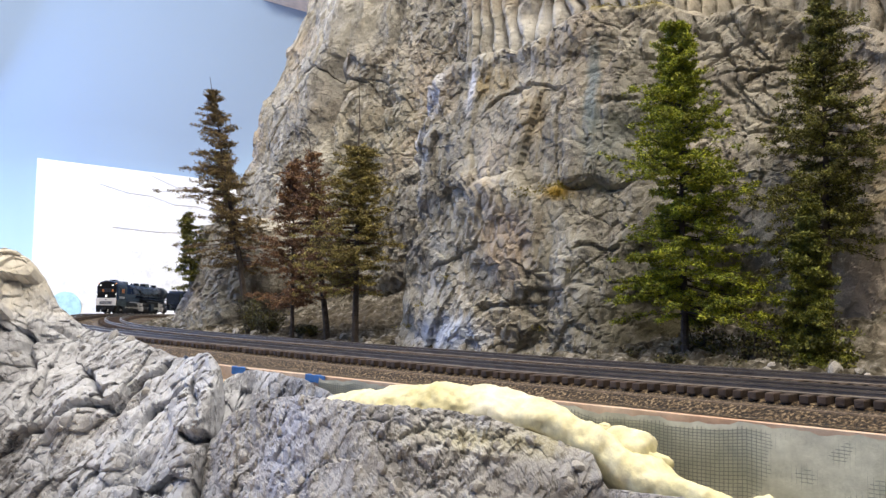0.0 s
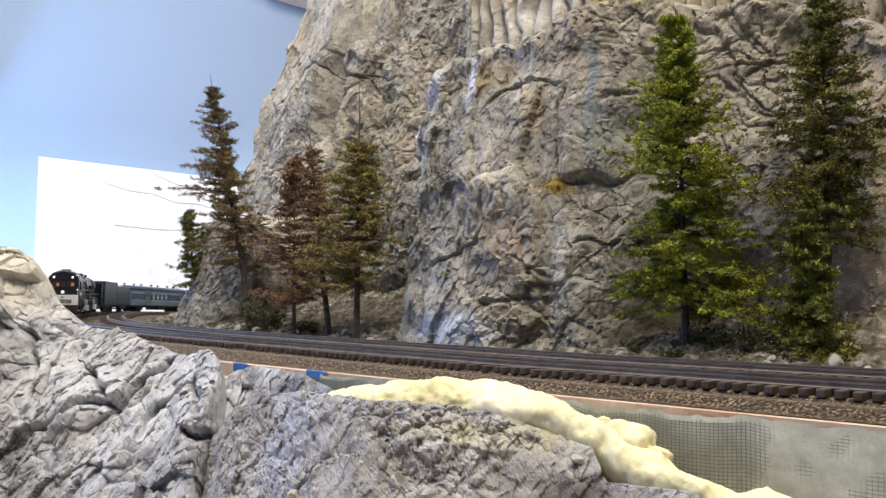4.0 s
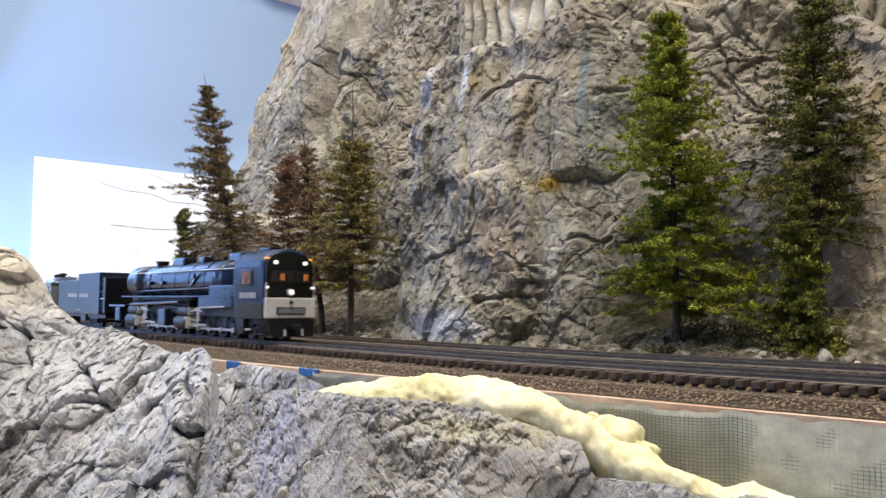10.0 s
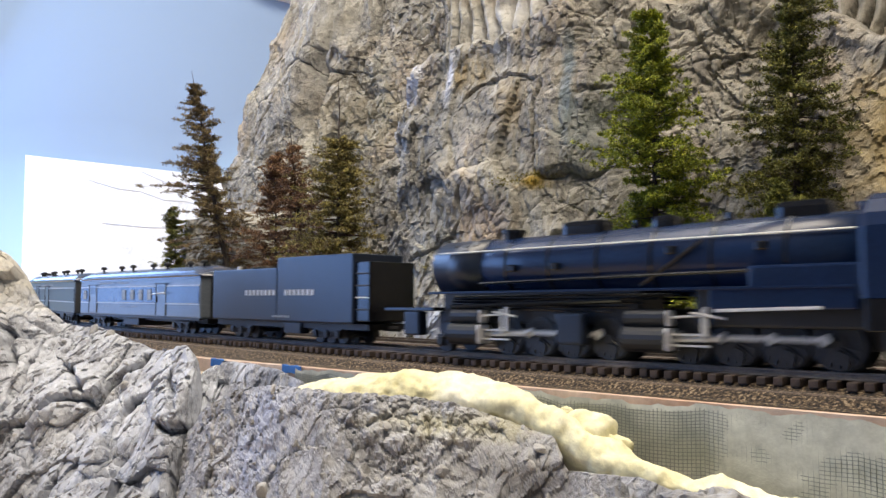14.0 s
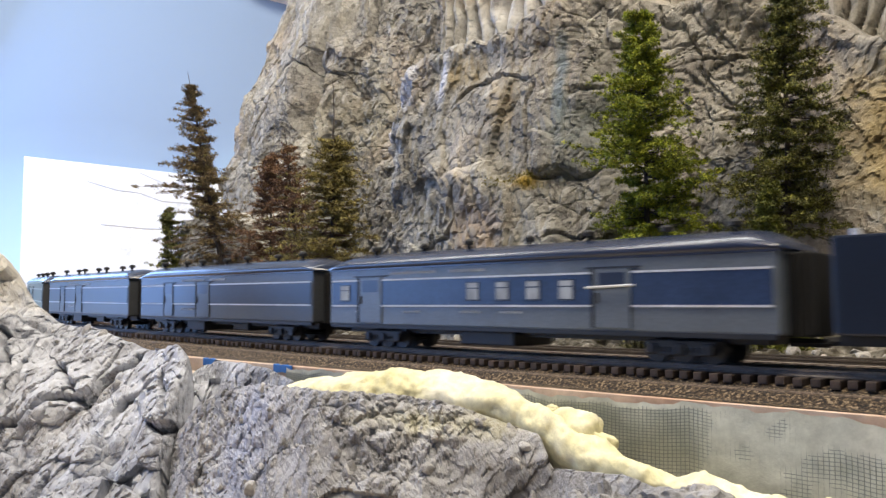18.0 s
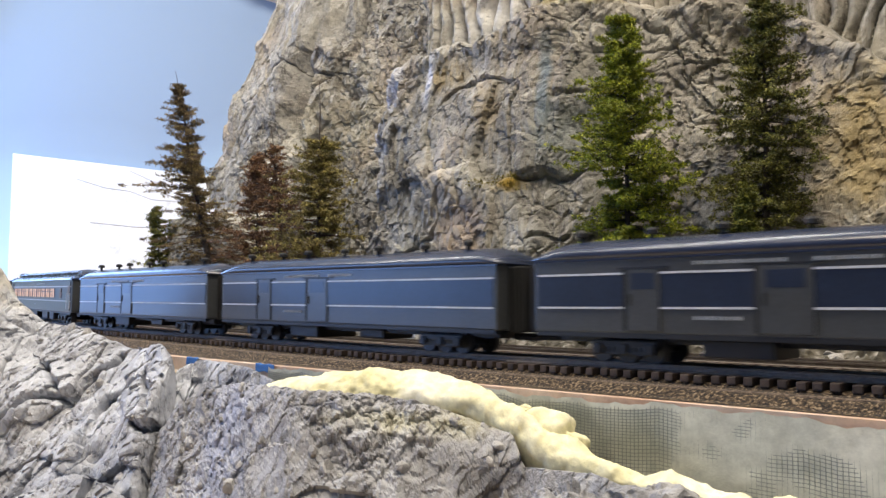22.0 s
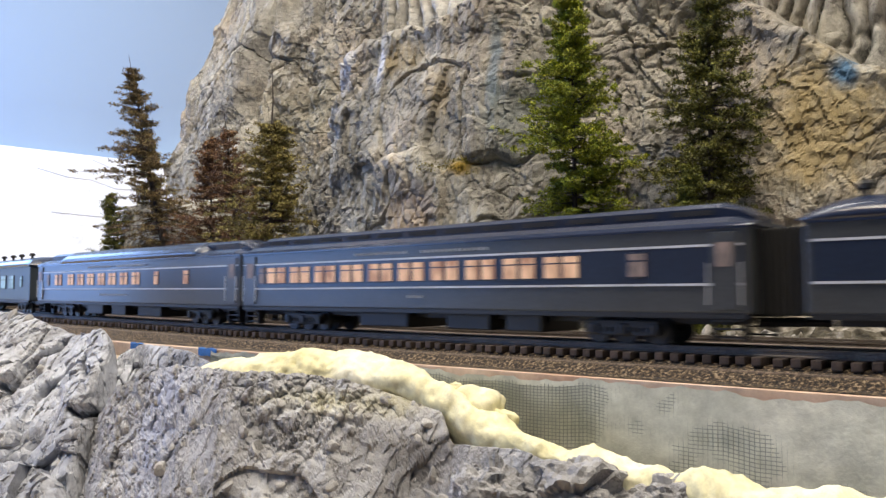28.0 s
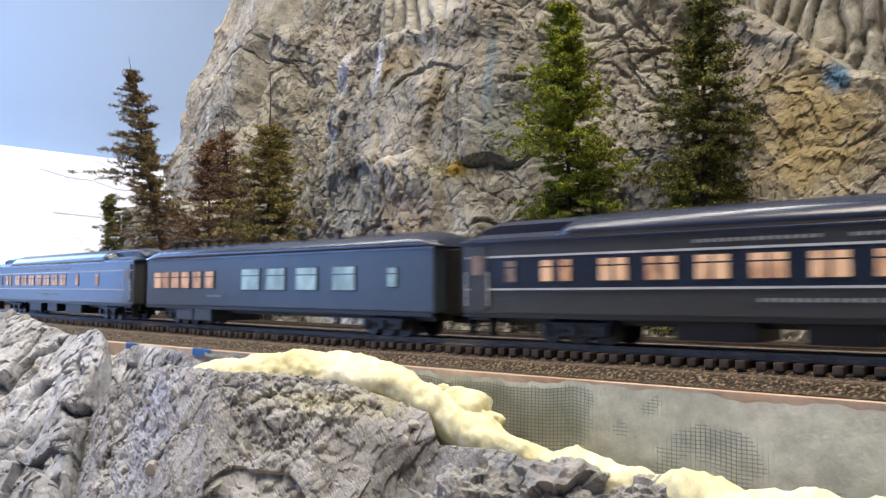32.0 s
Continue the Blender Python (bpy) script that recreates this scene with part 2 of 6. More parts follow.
ROCK = rock_material("cliff_rock", (0.44, 0.425, 0.378), (0.30, 0.290, 0.262), (0.15, 0.146, 0.138), 0.30, 0.30, 34.0, [
    ((0.095, 0.503, 0.170), (0.0055, 0.05, 0.045), (0.14, 0.23, 0.31), 0.55),
    ((0.105, 0.500, 0.140), (0.022, 0.05, 0.045), (0.15, 0.19, 0.21), 0.5),
    ((0.073, 0.507, 0.104), (0.014, 0.05, 0.007), (0.34, 0.22, 0.02), 0.95),
    ((0.10, 0.53, 0.232), (0.09, 0.05, 0.010), (0.36, 0.30, 0.06), 0.8),
    ((0.275, 0.43, 0.12), (0.05, 0.09, 0.06), (0.36, 0.27, 0.11), 0.75),
    ((0.297, 0.438, 0.148), (0.012, 0.05, 0.014), (0.05, 0.16, 0.30), 0.9),
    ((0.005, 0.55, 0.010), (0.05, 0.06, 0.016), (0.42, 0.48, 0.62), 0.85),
    # next two: pale streaks on the buttress edge, cool side light mixed into their colour
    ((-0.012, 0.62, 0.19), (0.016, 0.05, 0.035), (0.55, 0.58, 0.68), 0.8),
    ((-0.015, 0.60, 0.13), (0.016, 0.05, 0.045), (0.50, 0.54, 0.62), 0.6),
    # mossy foot behind the green tree, with the shade there painted in
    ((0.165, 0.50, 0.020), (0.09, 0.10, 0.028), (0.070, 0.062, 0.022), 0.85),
    # shade of the recess behind the brown trees, painted dark brown
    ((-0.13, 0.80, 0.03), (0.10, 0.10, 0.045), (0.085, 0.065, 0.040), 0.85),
    # grime wash in the valley, its shadow painted into the same tone
    ((-0.012, 0.794, 0.27), (0.045, 0.07, 0.065), (0.13, 0.128, 0.12), 0.6),
    # blue-white light on the outcrop's left edge, put into the colour
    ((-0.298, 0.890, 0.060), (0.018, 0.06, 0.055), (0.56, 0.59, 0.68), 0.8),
    ((-0.10, 0.85, 0.22), (0.10, 0.12, 0.10), (0.36, 0.34, 0.27), 0.5),
    ((0.255, 0.455, 0.045), (0.036, 0.08, 0.040), (0.56, 0.48, 0.40), 0.85),
    ((0.034, 0.560, 0.190), (0.030, 0.05, 0.018), (0.34, 0.26, 0.12), 0.6),
    # pale run on the buttress edge, whitened as if lit from the left
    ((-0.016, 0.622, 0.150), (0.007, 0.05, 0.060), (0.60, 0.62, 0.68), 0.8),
    ((0.012, 0.545, 0.045), (0.005, 0.04, 0.028), (0.52, 0.50, 0.47), 0.8),
    ((0.050, 0.530, 0.072), (0.030, 0.05, 0.035), (0.36, 0.27, 0.205), 0.55),
    # upper end of the outcrop's lit edge, likewise painted in
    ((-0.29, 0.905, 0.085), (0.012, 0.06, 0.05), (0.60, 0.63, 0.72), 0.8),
    # more painted shade behind the leaning tree
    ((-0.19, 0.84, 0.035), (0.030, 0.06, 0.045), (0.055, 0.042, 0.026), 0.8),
    # next three: pale streaks where the buttress edge catches cool light, painted in
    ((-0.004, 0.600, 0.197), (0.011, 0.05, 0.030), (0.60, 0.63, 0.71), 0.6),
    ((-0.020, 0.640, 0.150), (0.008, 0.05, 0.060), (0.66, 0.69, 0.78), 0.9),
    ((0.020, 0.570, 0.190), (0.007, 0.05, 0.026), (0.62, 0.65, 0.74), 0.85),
    ((0.062, 0.530, 0.160), (0.014, 0.05, 0.030), (0.40, 0.33, 0.22), 0.6),
    # brightness of the lit flutes, painted pale on the back wall
    ((0.050, 0.600, 0.258), (0.060, 0.10, 0.030), (0.62, 0.61, 0.58), 0.75),
    ((0.160, 0.500, 0.205), (0.060, 0.06, 0.022), (0.50, 0.48, 0.43), 0.55),
], 1.0, 0.55, 0.35)
ROCK_PALE = rock_material("pale_rock", (0.565, 0.59, 0.65), (0.425, 0.445, 0.50), (0.21, 0.22, 0.255), 0.08, 0.0, 20.0, [((-0.30, 0.52, 0.05), (0.07, 0.10, 0.045), (0.74, 0.69, 0.58), 0.7)], 0.8, 0.3)
ROCK_PEBBLE = rock_material("pebbly_rock", (0.52, 0.525, 0.54), (0.38, 0.383, 0.40), (0.18, 0.18, 0.19), 0.12, 0.1, 60.0, [((-0.065, 0.30, -0.03), (0.03, 0.05, 0.04), (0.36, 0.40, 0.54), 0.45), ((0.02, 0.27, -0.016), (0.035, 0.04, 0.006), (0.55, 0.50, 0.22), 0.35), ((0.045, 0.25, -0.034), (0.012, 0.04, 0.016), (0.10, 0.095, 0.10), 0.7)], 0.6)
FOAM = noisy("expanding_foam", [(0.28, (0.60, 0.54, 0.26)), (0.38, (0.72, 0.67, 0.40)), (0.48, (0.80, 0.75, 0.48)), (0.62, (0.86, 0.82, 0.64))], 30, 0.75, bump=0.35, bump_scale=300)
SCREEN = noisy("plastered_screen", [(0.3, (0.46, 0.465, 0.39)), (0.5, (0.62, 0.62, 0.53)), (0.68, (0.76, 0.74, 0.64))], 24, 0.8, bump=0.35)
WIRE = mat("screen_wire", (0.30, 0.32, 0.29), 0.5, 0.3)
PINK = noisy("pale_pink_board", [(0.3, (0.50, 0.31, 0.20)), (0.5, (0.62, 0.45, 0.33)), (0.7, (0.70, 0.57, 0.46))], 20, 0.7, bump=0.1)
TAPE = noisy("blue_tape", [(0.3, (0.03, 0.13, 0.42)), (0.7, (0.06, 0.22, 0.60))], 60, 0.5, bump=0.1)
BALLAST = noisy("ballast", [(0.38, (0.007, 0.005, 0.004)), (0.48, (0.045, 0.030, 0.017)), (0.57, (0.12, 0.082, 0.045)), (0.66, (0.33, 0.25, 0.16))], 900, 0.95, bump=1.0, detail=2, bump_scale=520, dist=0.0012)
SHOULDER = noisy("roadbed_edge", [(0.35, (0.05, 0.036, 0.026)), (0.65, (0.24, 0.18, 0.13))], 600, 0.9, bump=0.4)
TIE = noisy("weathered_tie", [(0.3, (0.032, 0.022, 0.017)), (0.55, (0.075, 0.050, 0.038)), (0.75, (0.12, 0.086, 0.068))], 260, 0.80, bump=0.4, random_tint=0.3)
RAIL = noisy("rusty_rail", [(0.3, (0.105, 0.086, 0.072)), (0.7, (0.20, 0.170, 0.145))], 160, 0.65, 0.0, bump=0.15)
RAIL_TOP = noisy("polished_rail", [(0.3, (0.36, 0.32, 0.28)), (0.7, (0.48, 0.44, 0.39))], 90, 0.30, 1.0, bump=0.1)
PLY = noisy("pale_plywood", [(0.3, (0.55, 0.38, 0.20)), (0.7, (0.72, 0.54, 0.32))], 12, 0.7, bump=0.1)
WALL_PAINT = noisy("room_paint", [(0.3, (0.62, 0.60, 0.56)), (0.7, (0.68, 0.66, 0.62))], 6, 0.85, bump=0.05)
FLOOR_MAT = noisy("grey_carpet", [(0.3, (0.16, 0.16, 0.17)), (0.7, (0.24, 0.24, 0.25))], 60, 0.95, bump=0.4)
BEIGE = noisy("beige_soffit", [(0.3, (0.62, 0.50, 0.42)), (0.7, (0.70, 0.58, 0.50))], 6, 0.8, bump=0.05)
BARK = noisy("bark", [(0.3, (0.030, 0.024, 0.020)), (0.6, (0.085, 0.068, 0.058)), (0.8, (0.14, 0.12, 0.10))], 220, 0.95, bump=0.7)


def sky_material():
    m = mat("painted_sky", (0.3, 0.5, 0.8), 0.9)
    b = m.node_tree.nodes["Principled BSDF"]
    mp = coords(m)
    sep = m.node_tree.nodes.new("ShaderNodeSeparateXYZ")
    link(m, mp, 0, sep, 0)
    n1 = node(m, "ShaderNodeTexNoise", Scale=0.9, Detail=3.0)
    link(m, mp, 0, n1, "Vector")
    ma = m.node_tree.nodes.new("ShaderNodeMath")
    ma.operation = "MULTIPLY_ADD"
    ma.inputs[1].default_value = 0.5
    link(m, n1, 0, ma, 0)
    link(m, sep, 2, ma, 2)
    r = ramp(m, [(0.28, (0.56, 0.76, 0.82)), (0.62, (0.38, 0.53, 0.66)), (0.90, (0.25, 0.33, 0.44)), (1.0, (0.23, 0.30, 0.40))])
    link(m, ma, 0, r, 0)
    m.node_tree.links.new(r.outputs[0], b.inputs["Base Color"])
    return m


SKY = sky_material()
BOARD = noisy("white_board", [(0.3, (0.74, 0.74, 0.735)), (0.7, (0.82, 0.82, 0.815))], 5, 0.7, bump=0.05)
PENCIL = mat("pencil_line", (0.60, 0.595, 0.61), 0.9)
PALE_BLUE = noisy("pale_blue_paint", [(0.3, (0.40, 0.66, 0.80)), (0.7, (0.48, 0.72, 0.84))], 9, 0.8, bump=0.05)

# ---- mesh helpers ----


def part(name, bm, material, parent=None, label="", smooth=False):
    """Links a bmesh as one mesh object, under a thing or a part."""
    me = bpy.data.meshes.new(name)
    bm.to_mesh(me)
    bm.free()
    me.materials.append(material)
    if smooth:
        me.polygons.foreach_set("use_smooth", [True] * len(me.polygons))
    ob = new(name, me)
    if parent:
        ob.parent = parent
    if label:
        ob["label"] = label
    return ob


def box(bm, cx, cy, cz, sx, sy, sz, bevel=0.0, m=None):
    r = bmesh.ops.create_cube(bm, size=1.0)
    vs = r["verts"]
    for v in vs:
        v.co = Vector((cx + v.co.x * sx, cy + v.co.y * sy, cz + v.co.z * sz))
    if bevel:
        es = {e for v in vs for e in v.link_edges}
        out = bmesh.ops.bevel(bm, geom=list(es), offset=bevel, segments=2, affect="EDGES", profile=0.6)
        vs = [v for v in out["verts"]] + [v for v in vs if v.is_valid]
    if m is not None:
        for v in {v for v in vs if v.is_valid}:
            v.co = m @ v.co
    return vs


def tube(bm, a, b, r1, r2=None, n=8, caps=True):
    """A tapered round bar from a to b."""
    a, b = Vector(a), Vector(b)
    r2 = r1 if r2 is None else r2
    q = (b - a).to_track_quat("Z", "Y")
    rings = []
    for p, r in ((a, r1), (b, r2)):
        rings.append([bm.verts.new(p + q @ Vector((r * math.cos(2 * math.pi * i / n), r * math.sin(2 * math.pi * i / n), 0))) for i in range(n)])
    for i in range(n):
        bm.faces.new((rings[0][i], rings[0][(i + 1) % n], rings[1][(i + 1) % n], rings[1][i]))
    if caps:
        bm.faces.new(rings[0][::-1])
        bm.faces.new(rings[1])


def loft(bm, sections, closed=True, caps=True):
    """Skin over rings of points."""
    rings = [[bm.verts.new(p) for p in s] for s in sections]
    n = len(rings[0])
    for a, b in zip(rings, rings[1:]):
        for i in range(n if closed else n - 1):
            j = (i + 1) % n
            bm.faces.new((a[i], a[j], b[j], b[i]))
    if caps and closed:
        bm.faces.new(rings[0][::-1])
        bm.faces.new(rings[-1])
    return rings


def slab(name, x0, x1, y0, y1, z0, z1, material, parent=None, bevel=0.0):
    bm = bmesh.new()
    box(bm, (x0 + x1) / 2, (y0 + y1) / 2, (z0 + z1) / 2, x1 - x0, y1 - y0, z1 - z0, bevel)
    return part(name, bm, material, parent)


MOSS = noisy("ochre_moss", [(0.3, (0.10, 0.085, 0.015)), (0.6, (0.24, 0.20, 0.03)), (0.8, (0.36, 0.30, 0.06))], 200, 0.95, bump=0.9, bump_scale=500)
STONE = noisy("loose_stone", [(0.3, (0.16, 0.15, 0.14)), (0.7, (0.45, 0.43, 0.40))], 60, 0.9, bump=0.4, random_tint=0.4)
PALE_STONE = noisy("pale_stone", [(0.3, (0.34, 0.29, 0.25)), (0.7, (0.64, 0.58, 0.52))], 80, 0.9, bump=0.4, random_tint=0.3)
PEBBLE = noisy("set_pebble", [(0.3, (0.26, 0.255, 0.25)), (0.55, (0.42, 0.41, 0.40)), (0.75, (0.58, 0.57, 0.55))], 90, 0.9, bump=0.5, bump_scale=400, random_tint=0.3)

# ---- noise on arrays ----


def hash3(ix, iy, iz, seed):
    h = (ix.astype(np.int64) * 374761393 + iy.astype(np.int64) * 668265263 + iz.astype(np.int64) * 2147483647 + seed * 974711) & 0x7FFFFFFF
    h = (h ^ (h >> 13)) * 1274126177 & 0x7FFFFFFF
    h = (h ^ (h >> 16)) * 974634533 & 0x7FFFFFFF
    return (h & 0xFFFFF) / 1048575.0


def vnoise(p, seed=0):
    """Smooth value noise, -1 to 1, at an array of points."""
    i = np.floor(p)
    f = p - i
    f = f * f * (3 - 2 * f)
    out = 0
    for dx in (0, 1):
        for dy in (0, 1):
            for dz in (0, 1):
                w = (f[:, 0] if dx else 1 - f[:, 0]) * (f[:, 1] if dy else 1 - f[:, 1]) * (f[:, 2] if dz else 1 - f[:, 2])
                out = out + w * hash3(i[:, 0] + dx, i[:, 1] + dy, i[:, 2] + dz, seed)
    return out * 2 - 1


def fbm(p, octaves=4, seed=0):
    s, a = 0, 1.0
    for k in range(octaves):
        s = s + a * vnoise(p * 2**k, seed + k)
        a *= 0.5
    return s


def facets(p, seed=0, tilt=1.0):
    """Cells of broken rock: each cell is a tilted plane with its own step. Returns height and distance to the edge."""
    i = np.floor(p)
    best, second, val = np.full(len(p), 9.0), np.full(len(p), 9.0), np.zeros(len(p))
    for dx in (-1, 0, 1):
        for dy in (-1, 0, 1):
            for dz in (-1, 0, 1):
                c = i + (dx, dy, dz)
                h = [hash3(c[:, 0], c[:, 1], c[:, 2], seed + 11 * k) for k in range(7)]
                d = p - (c + np.stack(h[:3], -1))
                dist = (d * d).sum(-1)
                v = (h[3] - 0.5) + tilt * (d[:, 0] * (h[4] - 0.5) + d[:, 1] * (h[5] - 0.5) + d[:, 2] * (h[6] - 0.5)) * 2
                near = dist < best
                second = np.where(near, best, np.minimum(second, dist))
                val = np.where(near, v, val)
                best = np.where(near, dist, best)
    return val, np.sqrt(second) - np.sqrt(best)


def pebbles(p, seed=0):
    """Rounded stones set close: height of each above its joints."""
    v, e = facets(p, seed, 0.5)
    return np.sqrt(np.clip(e, 0, 0.6)) * 1.2 + 0.5 * v


def stone_mesh(seed, material=None, name="stone"):
    bm = bmesh.new()
    bmesh.ops.create_icosphere(bm, subdivisions=2, radius=1.0)
    rng = random.Random(seed)
    cuts = [Vector((rng.uniform(-1, 1), rng.uniform(-1, 1), rng.uniform(-1, 1))).normalized() for _ in range(9)]
    for v in bm.verts:
        for c in cuts:
            k = v.co.dot(c) - 0.68
            if k > 0:
                v.co -= c * k
    me = bpy.data.meshes.new(name)
    bm.to_mesh(me)
    bm.free()
    me.materials.append(material or STONE)
    return me


def sheet(name, pts, material, parent=None, smooth=False):
    """A grid of points (rows, columns, 3) as one mesh."""
    r, c, _ = pts.shape
    i = np.arange(r * c).reshape(r, c)
    f = np.stack([i[:-1, :-1], i[:-1, 1:], i[1:, 1:], i[1:, :-1]], -1).reshape(-1, 4)
    me = bpy.data.meshes.new(name)
    me.from_pydata(pts.reshape(-1, 3).tolist(), [], f.tolist())
    me.materials.append(material)
    if smooth:
        me.polygons.foreach_set("use_smooth", [True] * len(me.polygons))
    ob = new(name, me)
    if parent:
        ob.parent = parent
    return ob


# ---- the line of the tracks ----
BEND_S = [-3.2, -1.5, -1.28, -1.05, -0.85, -0.6, -0.35, 0.0, 0.4, 3.2]
BEND_DEG = [-205, -104.9, -95.3, -77.4, -71.3, -53.8, -47.5, -44.9, -40.0, -40.0]
RISE = [0.0150, 0.0150, 0.0167, 0.0173, 0.0143, 0.0082, 0.0053, 0.0026, 0.0030, 0.0030]
LINE_S = np.arange(-3.2, 3.2, 0.004)
_th = np.radians(np.interp(LINE_S, BEND_S, BEND_DEG))
_x, _y = np.cumsum(np.cos(_th)) * 0.004, np.cumsum(np.sin(_th)) * 0.004
_i = int(np.argmin(abs(LINE_S)))
LINE_X, LINE_Y = _x - _x[_i] + 0.0367, _y - _y[_i] + 0.3478
LINE_Z = np.interp(LINE_S, BEND_S, RISE)


def on_line(s, off=0.0, up=0.0):
    """A place along the track, off metres to the left of travel."""
    x, y, z, t = (float(np.interp(s, LINE_S, a)) for a in (LINE_X, LINE_Y, LINE_Z, _th))
    return Vector((x - off * math.sin(t), y + off * math.cos(t), z + up)), t


def edge(s, o, h):
    """The roadbed's near side draws in and rises a little as it comes towards the bank."""
    k = float(np.interp(s, [-0.30, -0.02], [0.0, 1.0]))
    if o < -0.02:
        return -0.02 + (o + 0.02) * (1 - 0.46 * k), -0.0062 + (h + 0.0062) * (1 - 0.32 * k)
    return o, h


# ---- the room ----
GROUND_Z = -0.16
slab("floor", -3.2, 3.2, -2.6, 3.4, -1.2, -1.1, FLOOR_MAT)
slab("ceiling", -3.2, 3.2, -2.6, 3.4, 1.75, 1.85, WALL_PAINT)
slab("wall_south", -3.2, 3.2, -2.7, -2.6, -1.1, 1.75, WALL_PAINT)
slab("wall_east", 3.2, 3.3, -2.6, 3.4, -1.1, 1.75, WALL_PAINT)
slab("wall_west", -3.3, -3.2, -2.6, 3.4, -1.1, 1.75, WALL_PAINT)
slab("wall_north", -3.2, 3.2, 2.75, 2.85, -1.1, 1.75, SKY)
for n_ in ("floor", "ceiling", "wall_south", "wall_east", "wall_west", "wall_north"):
    tagged(bpy.data.objects[n_], "plain wall of the layout room" if n_ != "wall_north" else "backdrop wall painted as pale blue sky", n_.split("_")[0], kind="structure")
# white unpainted backdrop board on the wall
bd = new("backdrop_board")
tagged(bd, "large white backdrop board with faint pencilled hills", "backdrop board")
bm = bmesh.new()
loft(bm, [[(-1.425, y, -0.6), (-0.1, y, -0.6), (-0.1, y, 0.40), (-1.425, y, 0.548)] for y in (2.735, 2.748)])
part("panel", bm, BOARD, bd)

bm = bmesh.new()
for pts_ in (((-1.20, 0.46), (-1.10, 0.43), (-1.02, 0.42), (-0.94, 0.39), (-0.86, 0.385), (-0.78, 0.36), (-0.66, 0.35)), ((-1.15, 0.31), (-1.00, 0.295), (-0.85, 0.29), (-0.70, 0.275)), ((-1.02, 0.49), (-0.93, 0.45), (-0.88, 0.452), (-0.80, 0.42))):
    for (xa, za), (xb, zb) in zip(pts_, pts_[1:]):
        tube(bm, (xa, 2.7345, za), (xb, 2.7345, zb), 0.0034, None, 6, False)
part("pencil_sketch", bm, PENCIL, bd, "faint grey pencilled hill outlines")
bm = bmesh.new()
tube(bm, (-1.30, 2.7345, 0.026), (-1.30, 2.730, 0.026), 0.056, 0.056, 40)
part("painted_disc", bm, PALE_BLUE, bd, "pale blue painted disc")
bm = bmesh.new()
loft(bm, [[(-0.66, y, 1.135), (-0.48, y, 1.085), (0.6, y, 0.96), (0.6, y, 1.74), (-0.66, y, 1.74)] for y in (2.60, 2.749)])
tagged(part("soffit", bm, BEIGE), "beige sloping soffit at the top of the backdrop", "soffit", kind="structure")

# ---- benchwork ----
slab("benchwork", -1.9, 1.6, 0.05, 2.7, GROUND_Z - 0.06, GROUND_Z, PLY)
tagged(bpy.data.objects["benchwork"], "plywood deck of the layout benchwork", "benchwork", kind="structure")


def ribbon(name, s0, s1, profile, material, parent=None, step=0.02, shift=0.0, wobble=0.0):
    """A strip with a cross-section (left offset, height) swept along the track line."""
    rows = []
    for s in np.arange(s0, s1 + step / 2, step):
        rows.append([on_line(s, o + shift, h)[0] for o, h in (profile if shift else [edge(s, *q) for q in profile])])
    return sheet(name, np.array(rows, dtype=float), material, parent)


def build_track(name, shift, s0, s1, label):
    th = new(name)
    tagged(th, label, "railway track", "the two parallel tracks")
    bed = [(-0.0365, -0.0112), (-0.0310, -0.0104), (-0.0252, -0.0076), (-0.0215, -0.0062), (-0.0160, -0.0057), (-0.0140, -0.0047), (0.0140, -0.0047), (0.0160, -0.0057), (0.0215, -0.0062), (0.0262, -0.0076), (0.0320, -0.0112)]
    ribbon("ballast", s0, s1, bed, BALLAST, th, 0.01, shift)
    ribbon("ballast_shoulder", s0, s1, [(-0.0226, -0.0072), (-0.0222, -0.0060), (-0.0208, -0.0057), (-0.0200, -0.0064)], SHOULDER, th, 0.01, shift)
    for side in (-1, 1):
        o = side * 0.0088
        ribbon("rail", s0, s1, [(o - 0.0012, -0.0023), (o - 0.0012, -0.0020), (o - 0.0004, -0.0017), (o - 0.0004, -0.0008), (o - 0.0006, -0.0006), (o - 0.0006, 0.0), (o + 0.0006, 0.0), (o + 0.0006, -0.0006), (o + 0.0004, -0.0008), (o + 0.0004, -0.0017), (o + 0.0012, -0.0020), (o + 0.0012, -0.0023)], RAIL, th, 0.01, shift)
        ribbon("rail_head", s0, s1, [(o - 0.0005, 0.0001), (o + 0.0005, 0.0001)], RAIL_TOP, th, 0.01, shift)
    return th


near_track = build_track("track", 0.0, -2.2, 1.3, "model railway track with brown ties on tan ballast, curving")
far_track = build_track("track", 0.056, -1.5, 1.3, "second model railway track with weathered ties beside the cliff")
ribbon("pink_base", -1.2, 1.3, [(-0.044, -0.020), (-0.0435, -0.0116), (0.10, -0.0114)], PINK, None, 0.02)
tagged(bpy.data.objects["pink_base"], "pale pink foam base board under the tracks", "base board", kind="structure")


def tie_mesh():
    bm = bmesh.new()
    box(bm, 0, 0, -0.0036, 0.0031, 0.032, 0.0028, 0.0005)
    me = bpy.data.meshes.new("tie")
    bm.to_mesh(me)
    bm.free()
    me.materials.append(TIE)
    return me


